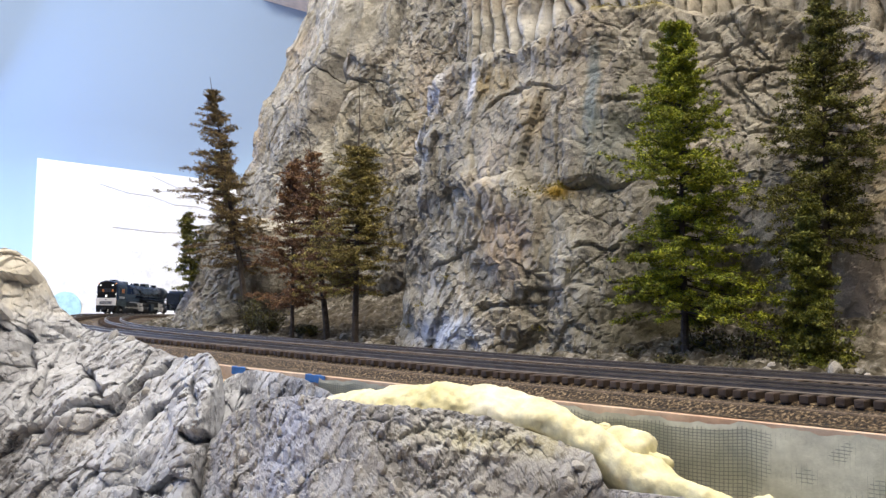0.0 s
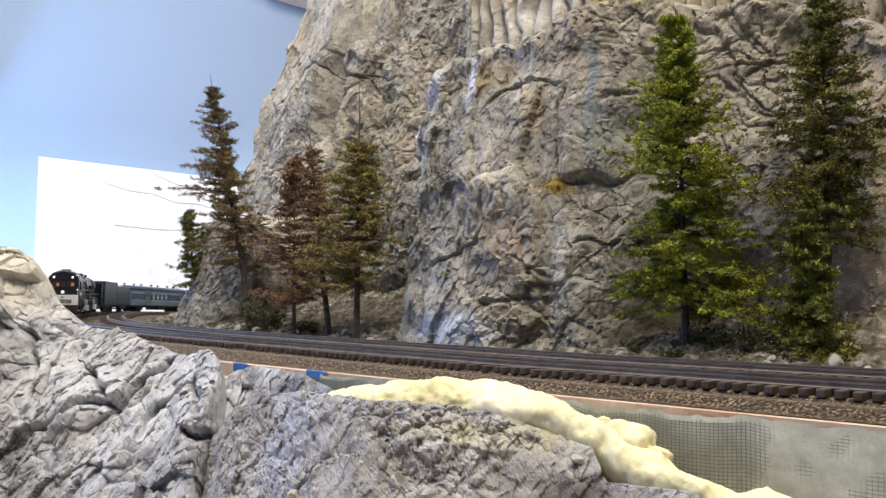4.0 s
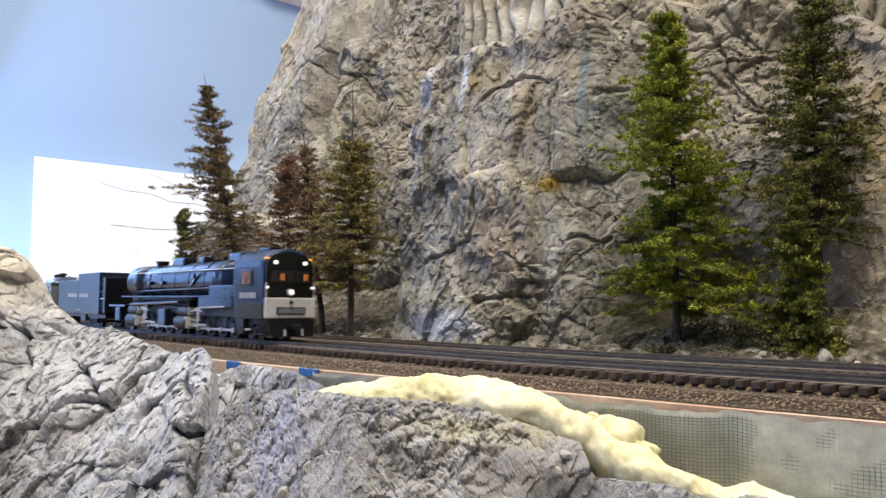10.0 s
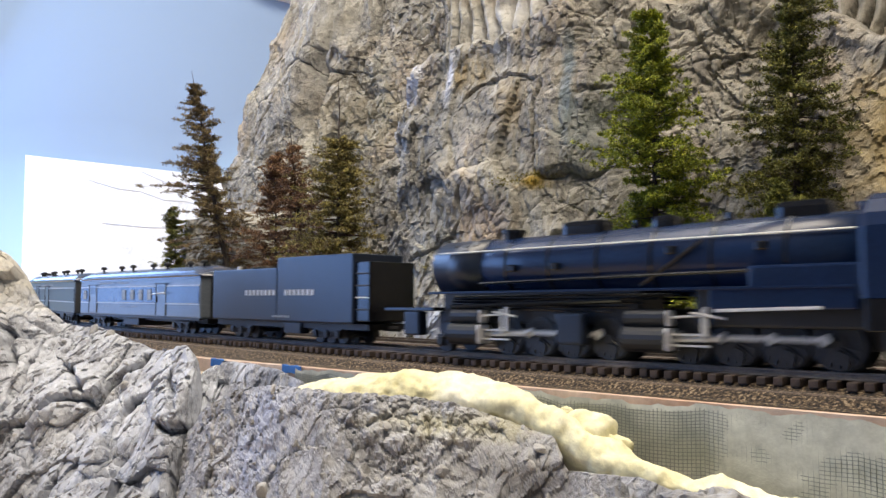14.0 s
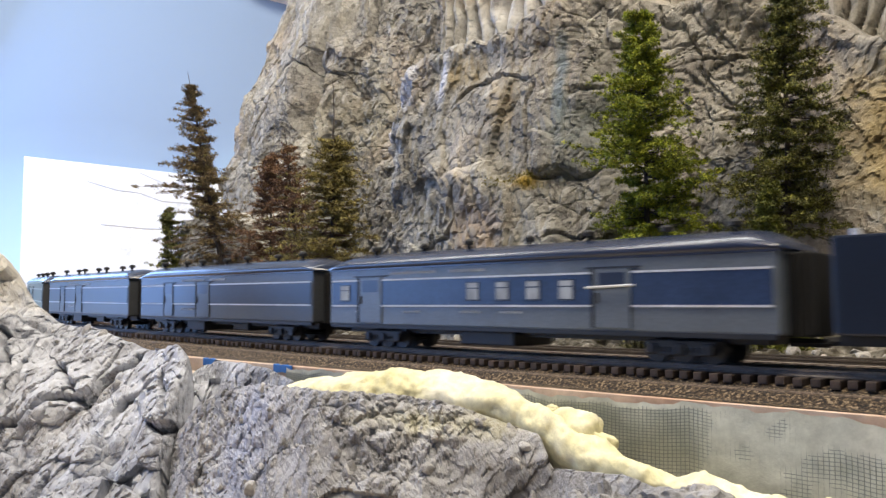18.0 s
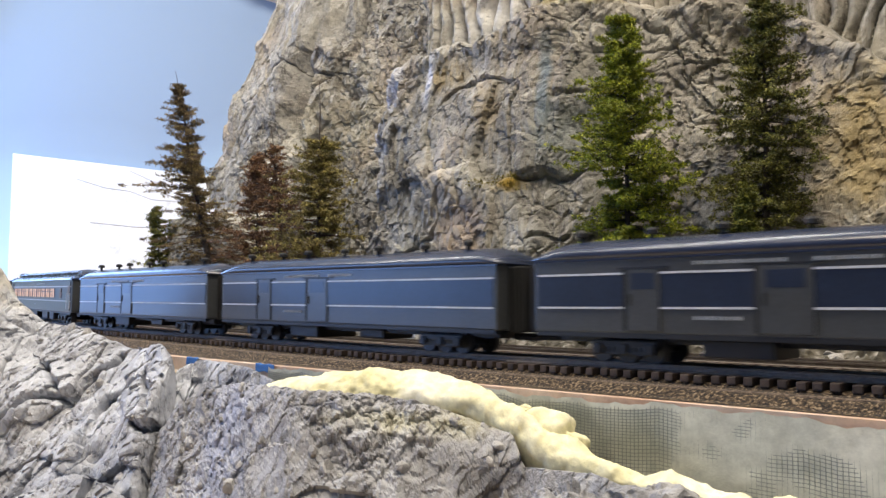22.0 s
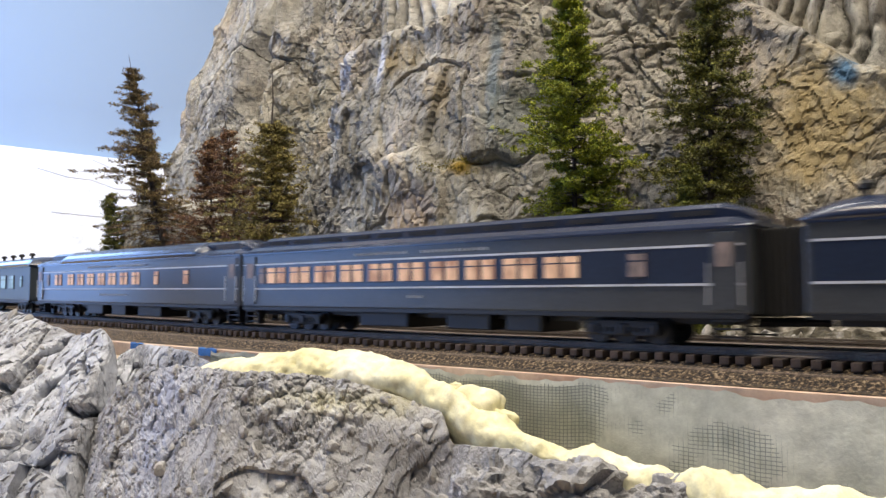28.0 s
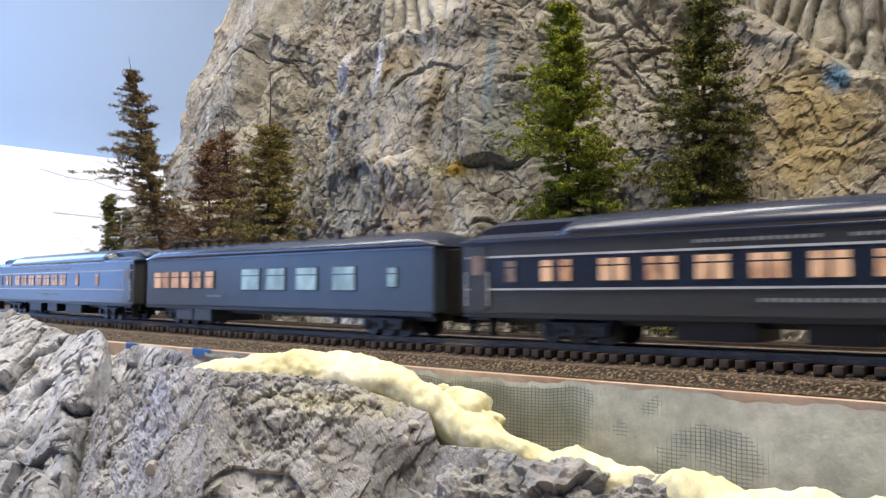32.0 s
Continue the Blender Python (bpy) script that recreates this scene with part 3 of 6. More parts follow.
def lay_ties(th, shift, s0, s1, pick0, pick1):
    """Ties one by one where they can be told apart; the far rest joined."""
    me = tie_mesh()
    bm = bmesh.new()
    s, rng = s0, random.Random(5)
    while s < s1:
        p, t = on_line(s, shift)
        m = Matrix.Translation(p) @ Matrix.Rotation(t + rng.uniform(-0.03, 0.03), 4, "Z") @ Matrix.Translation((0, rng.uniform(-0.0008, 0.0008), rng.uniform(-0.0002, 0.0002)))
        if pick0 <= s <= pick1:
            ob = new("tie", me)
            ob.parent = th
            ob.matrix_local = m
        else:
            box(bm, 0, 0, -0.0036, 0.0031, 0.032, 0.0028, 0, m)
        s += 0.0053
    part("tie_strip", bm, TIE, th)["kind"] = "stuff"


# ---- the cliff ----
ALONG, OUT = np.array((0.766, -0.643, 0.0)), np.array((-0.643, -0.766, 0.0))


def smooth_bumps(a, table, width=0.012):
    """A table read along a, with rounded corners."""
    k, v = zip(*table)
    return sum(np.interp(a + d, k, v) for d in np.linspace(-width, width, 7)) / 7


def grooves(x, z, strokes, width, depth, lip):
    """Cracks along strokes (x, z): a narrow cut with a lip standing proud above it."""
    d = np.zeros(len(x))
    for n, line in enumerate(strokes):
        near, above = np.full(len(x), 9.0), np.zeros(len(x))
        for (xa, za), (xb, zb) in zip(line, line[1:]):
            ex, ez = xb - xa, zb - za
            k = np.clip(((x - xa) * ex + (z - za) * ez) / (ex * ex + ez * ez), 0, 1)
            dist = np.hypot(x - xa - k * ex, z - za - k * ez)
            up = (ex * (z - za) - ez * (x - xa)) * (1 if ex > 0 else -1) > 0
            above = np.where(dist < near, up, above)
            near = np.minimum(near, dist)
        d += lip * above * np.exp(-near / (5 * width)) - depth * np.exp(-((near / width) ** 2))
    return d


CLIFF_CRACKS = [
    ((-0.199, 0.226), (-0.193, 0.21), (-0.184, 0.194), (-0.179, 0.174), (-0.163, 0.155), (-0.149, 0.147)),
    ((-0.201, 0.187), (-0.184, 0.2)), ((-0.179, 0.18), (-0.145, 0.181)),
    ((-0.272, 0.169), (-0.273, 0.138), (-0.268, 0.107), (-0.248, 0.108), (-0.226, 0.11)),
    ((-0.332, 0.169), (-0.313, 0.176), (-0.291, 0.18), (-0.275, 0.174)),
    ((-0.36, 0.129), (-0.359, 0.104), (-0.354, 0.083)), ((-0.294, 0.058), (-0.274, 0.05)),
    ((-0.67, 0.296), (-0.594, 0.281)), ((-0.66, 0.199), (-0.604, 0.201), (-0.545, 0.193)),
    ((-0.18, 0.107), (-0.189, 0.075), (-0.176, 0.057)), ((-0.374, 0.059), (-0.331, 0.069), (-0.32, 0.1)),
    ((-0.255, 0.063), (-0.234, 0.066)), ((-0.322, 0.029), (-0.276, 0.036)), ((-0.382, 0.158), (-0.393, 0.12)),
    ((-0.228, 0.162), (-0.247, 0.159)), ((-0.58, 0.044), (-0.536, 0.071)),
]


def build_cliff():
    na, nh = 1030, 360
    a = np.concatenate([np.linspace(-0.98, 0.06, 900), np.linspace(0.065, 0.75, 130)])
    h = np.concatenate([np.linspace(-0.03, 0.36, 330), np.linspace(0.364, 0.50, 30)])
    A, Hh = (g.ravel() for g in np.meshgrid(a, h))
    p0 = np.stack([A, 0 * A, Hh], -1)
    # wander of the large edges
    Aw = A + 0.012 * fbm(p0 * 16, 3, 90)
    Hw = Hh + 0.008 * fbm(p0 * 16, 3, 95)
    foot = smooth_bumps(Aw, [(-0.98, -0.61), (-0.88, -0.495), (-0.83, -0.485), (-0.72, -0.485), (-0.68, -0.53), (-0.64, -0.575), (-0.54, -0.585), (-0.475, -0.545), (-0.43, -0.455), (-0.40, -0.425), (-0.34, -0.418), (-0.26, -0.424), (-0.225, -0.442), (-0.19, -0.478), (-0.13, -0.495), (-0.05, -0.498), (0.05, -0.51), (0.3, -0.56), (0.75, -0.66)])
    lean = smooth_bumps(Aw, [(-0.98, 0.3), (-0.80, 0.28), (-0.6, 0.17), (-0.5, 0.17), (-0.43, 0.14), (-0.36, 0.13), (-0.26, 0.11), (-0.15, 0.12), (-0.05, 0.12), (0.1, 0.15), (0.7, 0.2)])
    out = foot - lean * Hh
    # outcrop at the far end: nearer below, stepping back at its top
    out -= 0.065 * np.clip((Hw - 0.118) / 0.015, 0, 1) * np.clip((-0.66 - Aw) / 0.03, 0, 1)
    # undercut behind the brown trees
    out -= 0.045 * np.exp(-(((Aw + 0.57) / 0.08) ** 2) - ((Hw - 0.025) / 0.025) ** 2)
    out -= 0.030 * np.exp(-(((Aw + 0.19) / 0.035) ** 2) - ((Hw - 0.03) / 0.03) ** 2)
    # top of the front buttress
    top = smooth_bumps(Aw, [(-0.6, 0.20), (-0.44, 0.175), (-0.42, 0.190), (-0.395, 0.204), (-0.372, 0.213), (-0.350, 0.218), (-0.317, 0.218), (-0.272, 0.221), (-0.237, 0.229), (-0.20, 0.230), (-0.16, 0.222), (-0.094, 0.198), (-0.06, 0.171), (-0.027, 0.142), (0.02, 0.11), (0.10, 0.06), (0.3, 0.03)], 0.006)
    shelf = np.clip((Hw - top) / 0.012, 0, 1)
    out -= shelf * smooth_bumps(Aw, [(-0.56, 0.0), (-0.45, 0.03), (-0.38, 0.075), (-0.25, 0.085), (-0.1, 0.085), (0.0, 0.07), (0.3, 0.04)])
    # rounded lip of the ledge
    out += 0.0035 * np.exp(-(((Hw - top + 0.006) / 0.009) ** 2)) * np.clip((Aw + 0.43) / 0.03, 0, 1)
    # overhanging block with a flat foot
    block = np.clip((Aw + 0.272) / 0.018, 0, 1) * np.clip((-0.205 - Aw) / 0.03, 0, 1) * np.clip((Hw - 0.106) / 0.006, 0, 1) * np.clip((0.185 - Hw) / 0.05, 0, 1)
    out += 0.005 * block
    # flutes of the back wall
    out += shelf * 0.011 * np.abs(np.sin(Aw * 250 + 1.5 * fbm(p0 * 12, 2, 99))) ** 0.7 * (Hh < 0.40) * np.clip((Aw + 0.46) / 0.05, 0, 1)
    # rim turning away at the far end
    rim = np.interp(Hw, [-0.03, 0.10, 0.13, 0.16, 0.20, 0.29, 0.40, 0.5], [-0.795, -0.806, -0.825, -0.852, -0.860, -0.850, -0.825, -0.79])
    out -= np.clip(rim - Aw, 0, 1) * 3.5
    p = np.stack([A, out * 0.7, Hh], -1)
    w = np.stack([fbm(p * 12, 3, 3), fbm(p * 12, 3, 5), fbm(p * 12, 3, 7)], -1) * 0.020
    tilt = p @ np.array([[1, 0, 0.35], [0, 1, 0], [-0.3, 0, 1.0]])
    f1, e1 = facets((tilt + w) * (6.5, 6, 4.6), 1, 1.7)
    f2, e2 = facets((tilt + 0.6 * w) * (17, 15, 10), 2, 1.9)
    f3, e3 = facets((tilt + 0.4 * w) * (46, 42, 21), 3, 1.9)
    f4, e4 = facets((p + 0.2 * w) * (105, 95, 70), 4, 1.9)
    f5, e5 = facets(p * (230, 220, 170), 5, 1.9)
    some = np.clip(fbm(p * 11, 2, 71) * 2.4 + 0.15, 0, 1)
    few = np.clip(fbm(p * 6, 2, 73) * 3 + 0.3, 0, 1)
    f1 = f1 * np.clip(e1 / 0.09, 0, 1)
    f2 = f2 * (0.55 + 0.45 * np.clip(e2 / 0.08, 0, 1))
    rough = 0.45 + 0.8 * np.clip(fbm(p * 7, 2, 44) + 0.4, 0, 1)
    # fine vertical ribs, as poured plaster has
    ribs = np.abs(vnoise(np.stack([A * 150 + 3 * fbm(p * 20, 2, 61), 0 * A, Hh * 22], -1), 62))
    strata = np.abs(vnoise(np.stack([A * 26 + fbm(p * 30, 2, 63), 0 * A, Hh * 190 + 4 * fbm(p * 14, 2, 64)], -1), 65)) ** 0.6
    upright = np.exp(-(((Aw + 0.41) / 0.05) ** 2))
    d = 0.0060 * f1 + 0.0028 * f2 + rough * (0.0018 * f3 + 0.0014 * f4 + 0.0009 * f5) + 0.008 * fbm(p * 9, 3, 8) + 0.0012 * fbm(p * 60, 4, 9) - (0.0018 * rough + 0.0040 * upright) * ribs
    d *= 1 - 0.38 * np.clip((Aw + 0.30) / 0.05, 0, 1)
    d -= 0.0009 * (1 - strata) * np.clip((Aw + 0.258) / 0.01, 0, 1) * np.clip((Hh - 0.07) / 0.03, 0, 1)
    d += grooves(A + 0.004 * fbm(p * 60, 3, 31), Hh + 0.004 * fbm(p * 60, 3, 33), CLIFF_CRACKS, 0.0013, 0.0036, 0.0014)
    d = d * (1 - 0.6 * shelf * np.clip((Aw + 0.48) / 0.05, 0, 1))
    d -= few * 0.0040 * np.exp(-((e1 / 0.010) ** 2)) + rough * some * (0.0022 * np.exp(-((e2 / 0.016) ** 2)) + 0.0020 * np.exp(-((e3 / 0.045) ** 2)) + 0.0012 * np.exp(-((e4 / 0.08) ** 2)))
    out = out + d * np.clip((A + 0.98) / 0.05, 0, 1)
    pts = A[:, None] * ALONG + out[:, None] * OUT
    pts[:, 2] = Hh + 0.004 * fbm(p * 40, 3, 21) * np.clip((Hh - 0.02) * 20, 0, 1)
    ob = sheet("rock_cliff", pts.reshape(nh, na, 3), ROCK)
    tagged(ob, "tall grey fractured plaster rock cliff with ochre stains", "rock cliff")
    # moss clumps along the ledge and in the crack
    rng = random.Random(77)
    G = pts.reshape(nh, na, 3)
    spots = [(rng.uniform(-0.37, -0.20), None) for _ in range(34)] + [(rng.uniform(-0.292, -0.262), rng.uniform(0.098, 0.107)) for _ in range(9)] + [(rng.uniform(-0.40, 0.0), rng.uniform(0.01, 0.05)) for _ in range(18)]
    for a_, h_ in spots:
        j = int(np.argmin(abs(a - a_)))
        if h_ is None:
            h_ = float(smooth_bumps(np.array([a_]), [(-0.372, 0.213), (-0.350, 0.218), (-0.317, 0.218), (-0.272, 0.221), (-0.237, 0.229), (-0.20, 0.230)])[0]) + 0.004
        i = int(np.argmin(abs(h - h_)))
        q = Vector(G[i, j])
        bm = bmesh.new()
        for _ in range(46):
            d = Vector((rng.gauss(0, 0.0042), rng.gauss(0, 0.003), abs(rng.gauss(0, 0.0016))))
            r = rng.uniform(0.0004, 0.0011)
            c = q + d
            vs = [bm.verts.new(c + Vector((rng.uniform(-r, r), rng.uniform(-r, r), rng.uniform(-r, r)) )) for _ in range(4)]
            for f in ((0, 1, 2), (0, 2, 3), (0, 3, 1), (1, 3, 2)):
                bm.faces.new([vs[k] for k in f])
        part("moss_clump", bm, MOSS, ob, "ochre-yellow moss")


build_cliff()


def mound(name, crest, material, label, u0, u1, cells, amps, seed, drop=0.16, slope=1.0, n=(420, 230), pebble=0.0, top_soft=5.0, set_stones=0, cracks=(), cut=(0.4, 0.4, 0.4, 0.4), swell=0.0, stone_span=(0.02, 0.5)):
    """A rocky bank seen from its front. crest: (sideways slope, distance, height) along its top."""
    us = np.linspace(u0, u1, n[0])
    ku, kd, kz = zip(*crest)
    dist = smooth_bumps(us, list(zip(ku, kd)), 0.006)
    top = smooth_bumps(us, list(zip(ku, kz)), 0.004)
    vs = np.concatenate([np.linspace(-1, 0, 50)[:-1], np.linspace(0, 1, n[1] - 49)])
    U, V = np.meshgrid(us, vs)
    D, Z = np.tile(dist, (n[1], 1)), np.tile(top, (n[1], 1))
    fall = np.where(V < 0, V * V * 0.10, drop * V * np.clip(0.35 + V * top_soft, 0, 1))
    y = D - np.where(V < 0, V * 0.035, drop * V / slope)
    z = Z - fall
    P = np.stack([U * D, y, z], -1).reshape(-1, 3)
    w = 0.011 * np.stack([fbm(P * 26, 3, seed + k) for k in range(3)], -1)
    turn = P @ np.array([[1, 0, 0.5], [0, 1, 0], [-0.5, 0, 1.0]])
    d = 0
    for k, (c, am) in enumerate(zip(cells, amps)):
        f, e = facets((turn + w * (1.0, 0.8, 0.3, 0.1)[k]) * c * np.array((1.15, 1.0, 0.75)), seed + k, 1.7)
        d = d + am * (f - cut[k] * np.exp(-((e / (0.03, 0.035, 0.06, 0.08)[k]) ** 2)))
    if swell:
        d = d + swell * fbm(P * (20, 20, 26), 3, seed + 21)
    if cracks:
        d = d + grooves(P[:, 0] + 0.003 * fbm(P * 60, 3, 31), P[:, 2] + 0.003 * fbm(P * 60, 3, 33), cracks, 0.0018, 0.010, 0.0050)
    if pebble:
        patch = np.clip(fbm(P * 16, 2, seed + 33) * 1.5 + 0.75, 0.15, 1)
        d = d + patch * pebble * (pebbles((P + 0.3 * w) * 150, seed + 40) - 0.5) + 0.5 * pebble * patch * (pebbles((P + 0.2 * w) * 330, seed + 41) - 0.5)
    d = d + 0.0010 * fbm(P * 130, 4, seed + 9)
    nrm = np.array((0.0, -0.80, 0.35))
    P = P + d[:, None] * nrm
    G = P.reshape(n[1], n[0], 3)
    ob = sheet(name, G, material)
    tagged(ob, label, "rock")
    if set_stones:
        rng, kinds = random.Random(seed), [stone_mesh(seed + k, PEBBLE, "pebble") for k in range(5)]
        for _ in range(set_stones):
            q = Vector(G[int(49 + (n[1] - 50) * (0.015 + 0.42 * rng.random())), int(n[0] * rng.uniform(*stone_span))])
            r = 0.0009 + 0.0026 * rng.random() ** 2.2
            s = new("pebble", rng.choice(kinds))
            s.parent = ob
            s.matrix_local = Matrix.Translation(q + Vector((0, 0.0003, -0.2 * r))) @ Euler([rng.uniform(0, 6) for _ in range(3)]).to_matrix().to_4x4() @ Matrix.Diagonal((r * rng.uniform(0.9, 1.5), r, r * rng.uniform(0.7, 1.0), 1))
    return ob


OUTCROP_CRACKS = [
    ((-0.227, -0.046), (-0.218, -0.041), (-0.197, -0.031), (-0.175, -0.027), (-0.168, -0.017), (-0.155, -0.001)),
    ((-0.122, -0.031), (-0.105, -0.037), (-0.105, -0.049)), ((-0.153, -0.032), (-0.15, -0.022), (-0.132, -0.014)),
    ((-0.238, -0.013), (-0.232, -0.029)), ((-0.209, -0.012), (-0.186, -0.023)), ((-0.267, 0.011), (-0.245, -0.019)),
    ((-0.126, -0.008), (-0.117, -0.027)), ((-0.186, -0.071), (-0.182, -0.06)),
]
mound("rock_outcrop", [(-0.80, 0.56, 0.085), (-0.56, 0.53, 0.062), (-0.52, 0.53, 0.056), (-0.495, 0.525, 0.031), (-0.457, 0.515, 0.0155), (-0.417, 0.49, 0.0125), (-0.346, 0.44, 0.0037), (-0.296, 0.41, 0.0048), (-0.277, 0.40, -0.004), (-0.268, 0.395, -0.030), (-0.262, 0.39, -0.075)], ROCK_PALE, "pale grey fractured plaster rock outcrop beside the track", -0.80, -0.262, (9, 22, 70, 170), (0.0080, 0.0034, 0.0015, 0.0009), 30, n=(640, 340), cut=(0.22, 0.30, 0.35, 0.5), swell=0.010, cracks=OUTCROP_CRACKS, set_stones=26, stone_span=(0.5, 0.99))
mound("rubble_bank", [(-0.285, 0.375, -0.036), (-0.262, 0.36, -0.022), (-0.225, 0.345, -0.013), (-0.174, 0.31, -0.0075), (-0.096, 0.282, -0.0072), (0.011, 0.272, -0.0080), (0.083, 0.264, -0.0112), (0.154, 0.255, -0.0160), (0.19, 0.249, -0.0185), (0.205, 0.242, -0.0270), (0.24, 0.234, -0.0262), (0.30, 0.224, -0.0252), (0.34, 0.216, -0.0262), (0.40, 0.206, -0.030), (0.55, 0.185, -0.040), (0.8, 0.16, -0.05)], ROCK_PEBBLE, "grey pebble-textured plaster bank below the track", -0.285, 0.80, (16, 45, 110, 240), (0.0018, 0.0011, 0.0006, 0.0004), 60, slope=1.6, n=(760, 300), cut=(0.05, 0.1, 0.2, 0.2), pebble=0.0027, set_stones=150, stone_span=(0.06, 0.44))
mound("rock_slab", [(-0.285, 0.415, -0.014), (-0.262, 0.41, -0.0066), (-0.235, 0.40, -0.0048), (-0.205, 0.385, -0.0056), (-0.17, 0.362, -0.0072), (-0.13, 0.330, -0.0096)], ROCK_PALE, "flat pale grey plaster rock behind the bank", -0.285, -0.13, (14, 40, 90, 200), (0.0035, 0.0020, 0.0010, 0.0005), 75, drop=0.06, slope=1.2, n=(160, 110))

# blue tape on the edge of the base board
for s_, l_ in ((-0.180, 0.014), (-0.112, 0.016)):
    rows_ = []
    for k_, (o_, z_) in enumerate(((-0.0430, -0.0110), (-0.0446, -0.0112), (-0.0448, -0.0160))):
        rows_.append([on_line(s_ + l_ * j_ / 6, *edge(s_ + l_ * j_ / 6, o_, z_ + 0.0004 * math.sin(j_ * 2.1 + k_)))[0] for j_ in range(7)])
    tagged(sheet("tape_strip", np.array(rows_, dtype=float), TAPE), "strip of blue masking tape on the base board edge", "tape", "tape on the board edge")


BLOBS = ((0.0520, 0.2545, -0.0112, 0.0020), (0.0590, 0.2530, -0.0176, 0.0074), (0.0655, 0.2500, -0.0215, 0.0048))


def foam_ridge():
    keys = [(-0.18, 0.318, -0.0140), (-0.15, 0.308, -0.0066), (-0.110, 0.300, -0.0030), (-0.03, 0.290, 0.0000), (0.054, 0.283, 0.0014), (0.12, 0.275, -0.0010), (0.183, 0.262, -0.0088), (0.226, 0.250, -0.0162), (0.297, 0.236, -0.0203), (0.37, 0.223, -0.0243), (0.454, 0.210, -0.0262), (0.56, 0.195, -0.0268), (0.8, 0.168, -0.0265), (1.2, 0.135, -0.0250)]
    ku, kd, kz = zip(*keys)
    us = np.linspace(-0.178, 1.2, 560)
    ang = np.linspace(0, 2 * math.pi, 64)
    U, T = np.meshgrid(us, ang)
    D, Z = np.interp(U, ku, kd), np.interp(U, ku, kz)
    r = np.interp(U, [-0.22, -0.19, -0.16, -0.12, 0.0, 0.1, 0.19, 0.25, 0.34, 0.8], [0.0010, 0.0030, 0.0048, 0.0068, 0.0095, 0.0112, 0.0100, 0.0080, 0.0072, 0.0080])
    P = np.stack([U * D, D + 1.4 * r * np.cos(T), Z - r + r * np.sin(T)], -1).reshape(-1, 3)
    d = 0.0030 * fbm(P * (40, 55, 55), 2, 70) + 0.0014 * fbm(P * 130, 3, 74) + 0.0004 * fbm(P * 520, 2, 75)
    nrm = np.stack([0 * T, np.cos(T), np.sin(T)], -1).reshape(-1, 3)
    ob = sheet("foam_ridge", (P + d[:, None] * nrm).reshape(64, 560, 3), FOAM, smooth=True)
    tagged(ob, "lumpy ridge of pale yellow expanding foam", "foam")
    rng = random.Random(4)
    for x, y, z, r in BLOBS:
        bm = bmesh.new()
        bmesh.ops.create_icosphere(bm, subdivisions=4, radius=1.0)
        c = np.array([v.co[:] for v in bm.verts])
        k = 1 + 0.22 * fbm(c * 1.6 + x * 100, 3, 88)
        for v, s in zip(bm.verts, k):
            v.co = Vector((x, y, z)) + Vector((v.co.x * 1.2, v.co.y, v.co.z)) * r * float(s)
        part("foam_blob", bm, FOAM, ob, "rounded blob of pale yellow foam", True)


foam_ridge()

# plastered wire screen below the roadbed
screen = new("wire_screen")
tagged(screen, "cream plaster-smeared wire mesh panel below the track", "wire screen")


def screen_point(s, k):
    """A place on the screen: s along the track, k from its top edge down."""
    o = np.interp(k, [0, 0.15, 0.5, 1.0], [-0.0445, -0.0450, -0.0462, -0.049])
    z = np.interp(k, [0, 0.15, 0.5, 1.0], [-0.0124, -0.023, -0.052, -0.115])
    return on_line(s, edge(s, o - 0.001, 0)[0], z + (0.0012 * float(np.interp(s, [-0.3, -0.02], [0, 1])) + 0.0006 * math.sin(s * 62) + 0.0005 * math.sin(s * 171 + 1) + 0.0004 * math.sin(s * 410) + 0.0003 * math.sin(s * 930)) * (1 - k))[0]


def build_screen():
    ss, kk = np.linspace(-0.10, 0.42, 200), np.linspace(0, 1, 70)
    G = np.array([[screen_point(s, k) for s in ss] for k in kk])
    q = G.reshape(-1, 3)
    push = 0.00005 + 0.00042 * fbm(q * 22, 3, 81) + 0.00012 * fbm(q * 140, 2, 83)
    G = (q + push[:, None] * np.array((-0.68, -0.73, 0.0))).reshape(70, 200, 3)
    sheet("plaster_face", G, SCREEN, screen, smooth=True)
    bm = bmesh.new()
    nrm = Vector((-0.68, -0.73, 0.0)) * 0.0001
    for s in np.arange(-0.10, 0.36, 0.00145):
        ks = [screen_point(s, k) + nrm for k in np.linspace(0.02, 0.75, 14)]
        for a_, b_ in zip(ks, ks[1:]):
            tube(bm, a_, b_, 0.00014, None, 3, False)
    for k in np.arange(0.03, 0.75, 0.0138):
        row = [screen_point(s, k) + nrm for s in np.linspace(-0.10, 0.42, 60)]
        for a_, b_ in zip(row, row[1:]):
            tube(bm, a_, b_, 0.00014, None, 3, False)
    part("wire_mesh", bm, WIRE, screen)["kind"] = "stuff"


build_screen()

BOULDERS = ((0.0800, 0.205, -0.0375, 0.0150, 0.012, 0.0125, 3), (0.1030, 0.196, -0.0390, 0.0120, 0.010, 0.0110, 8), (0.0600, 0.212, -0.0400, 0.0120, 0.012, 0.0130, 12))
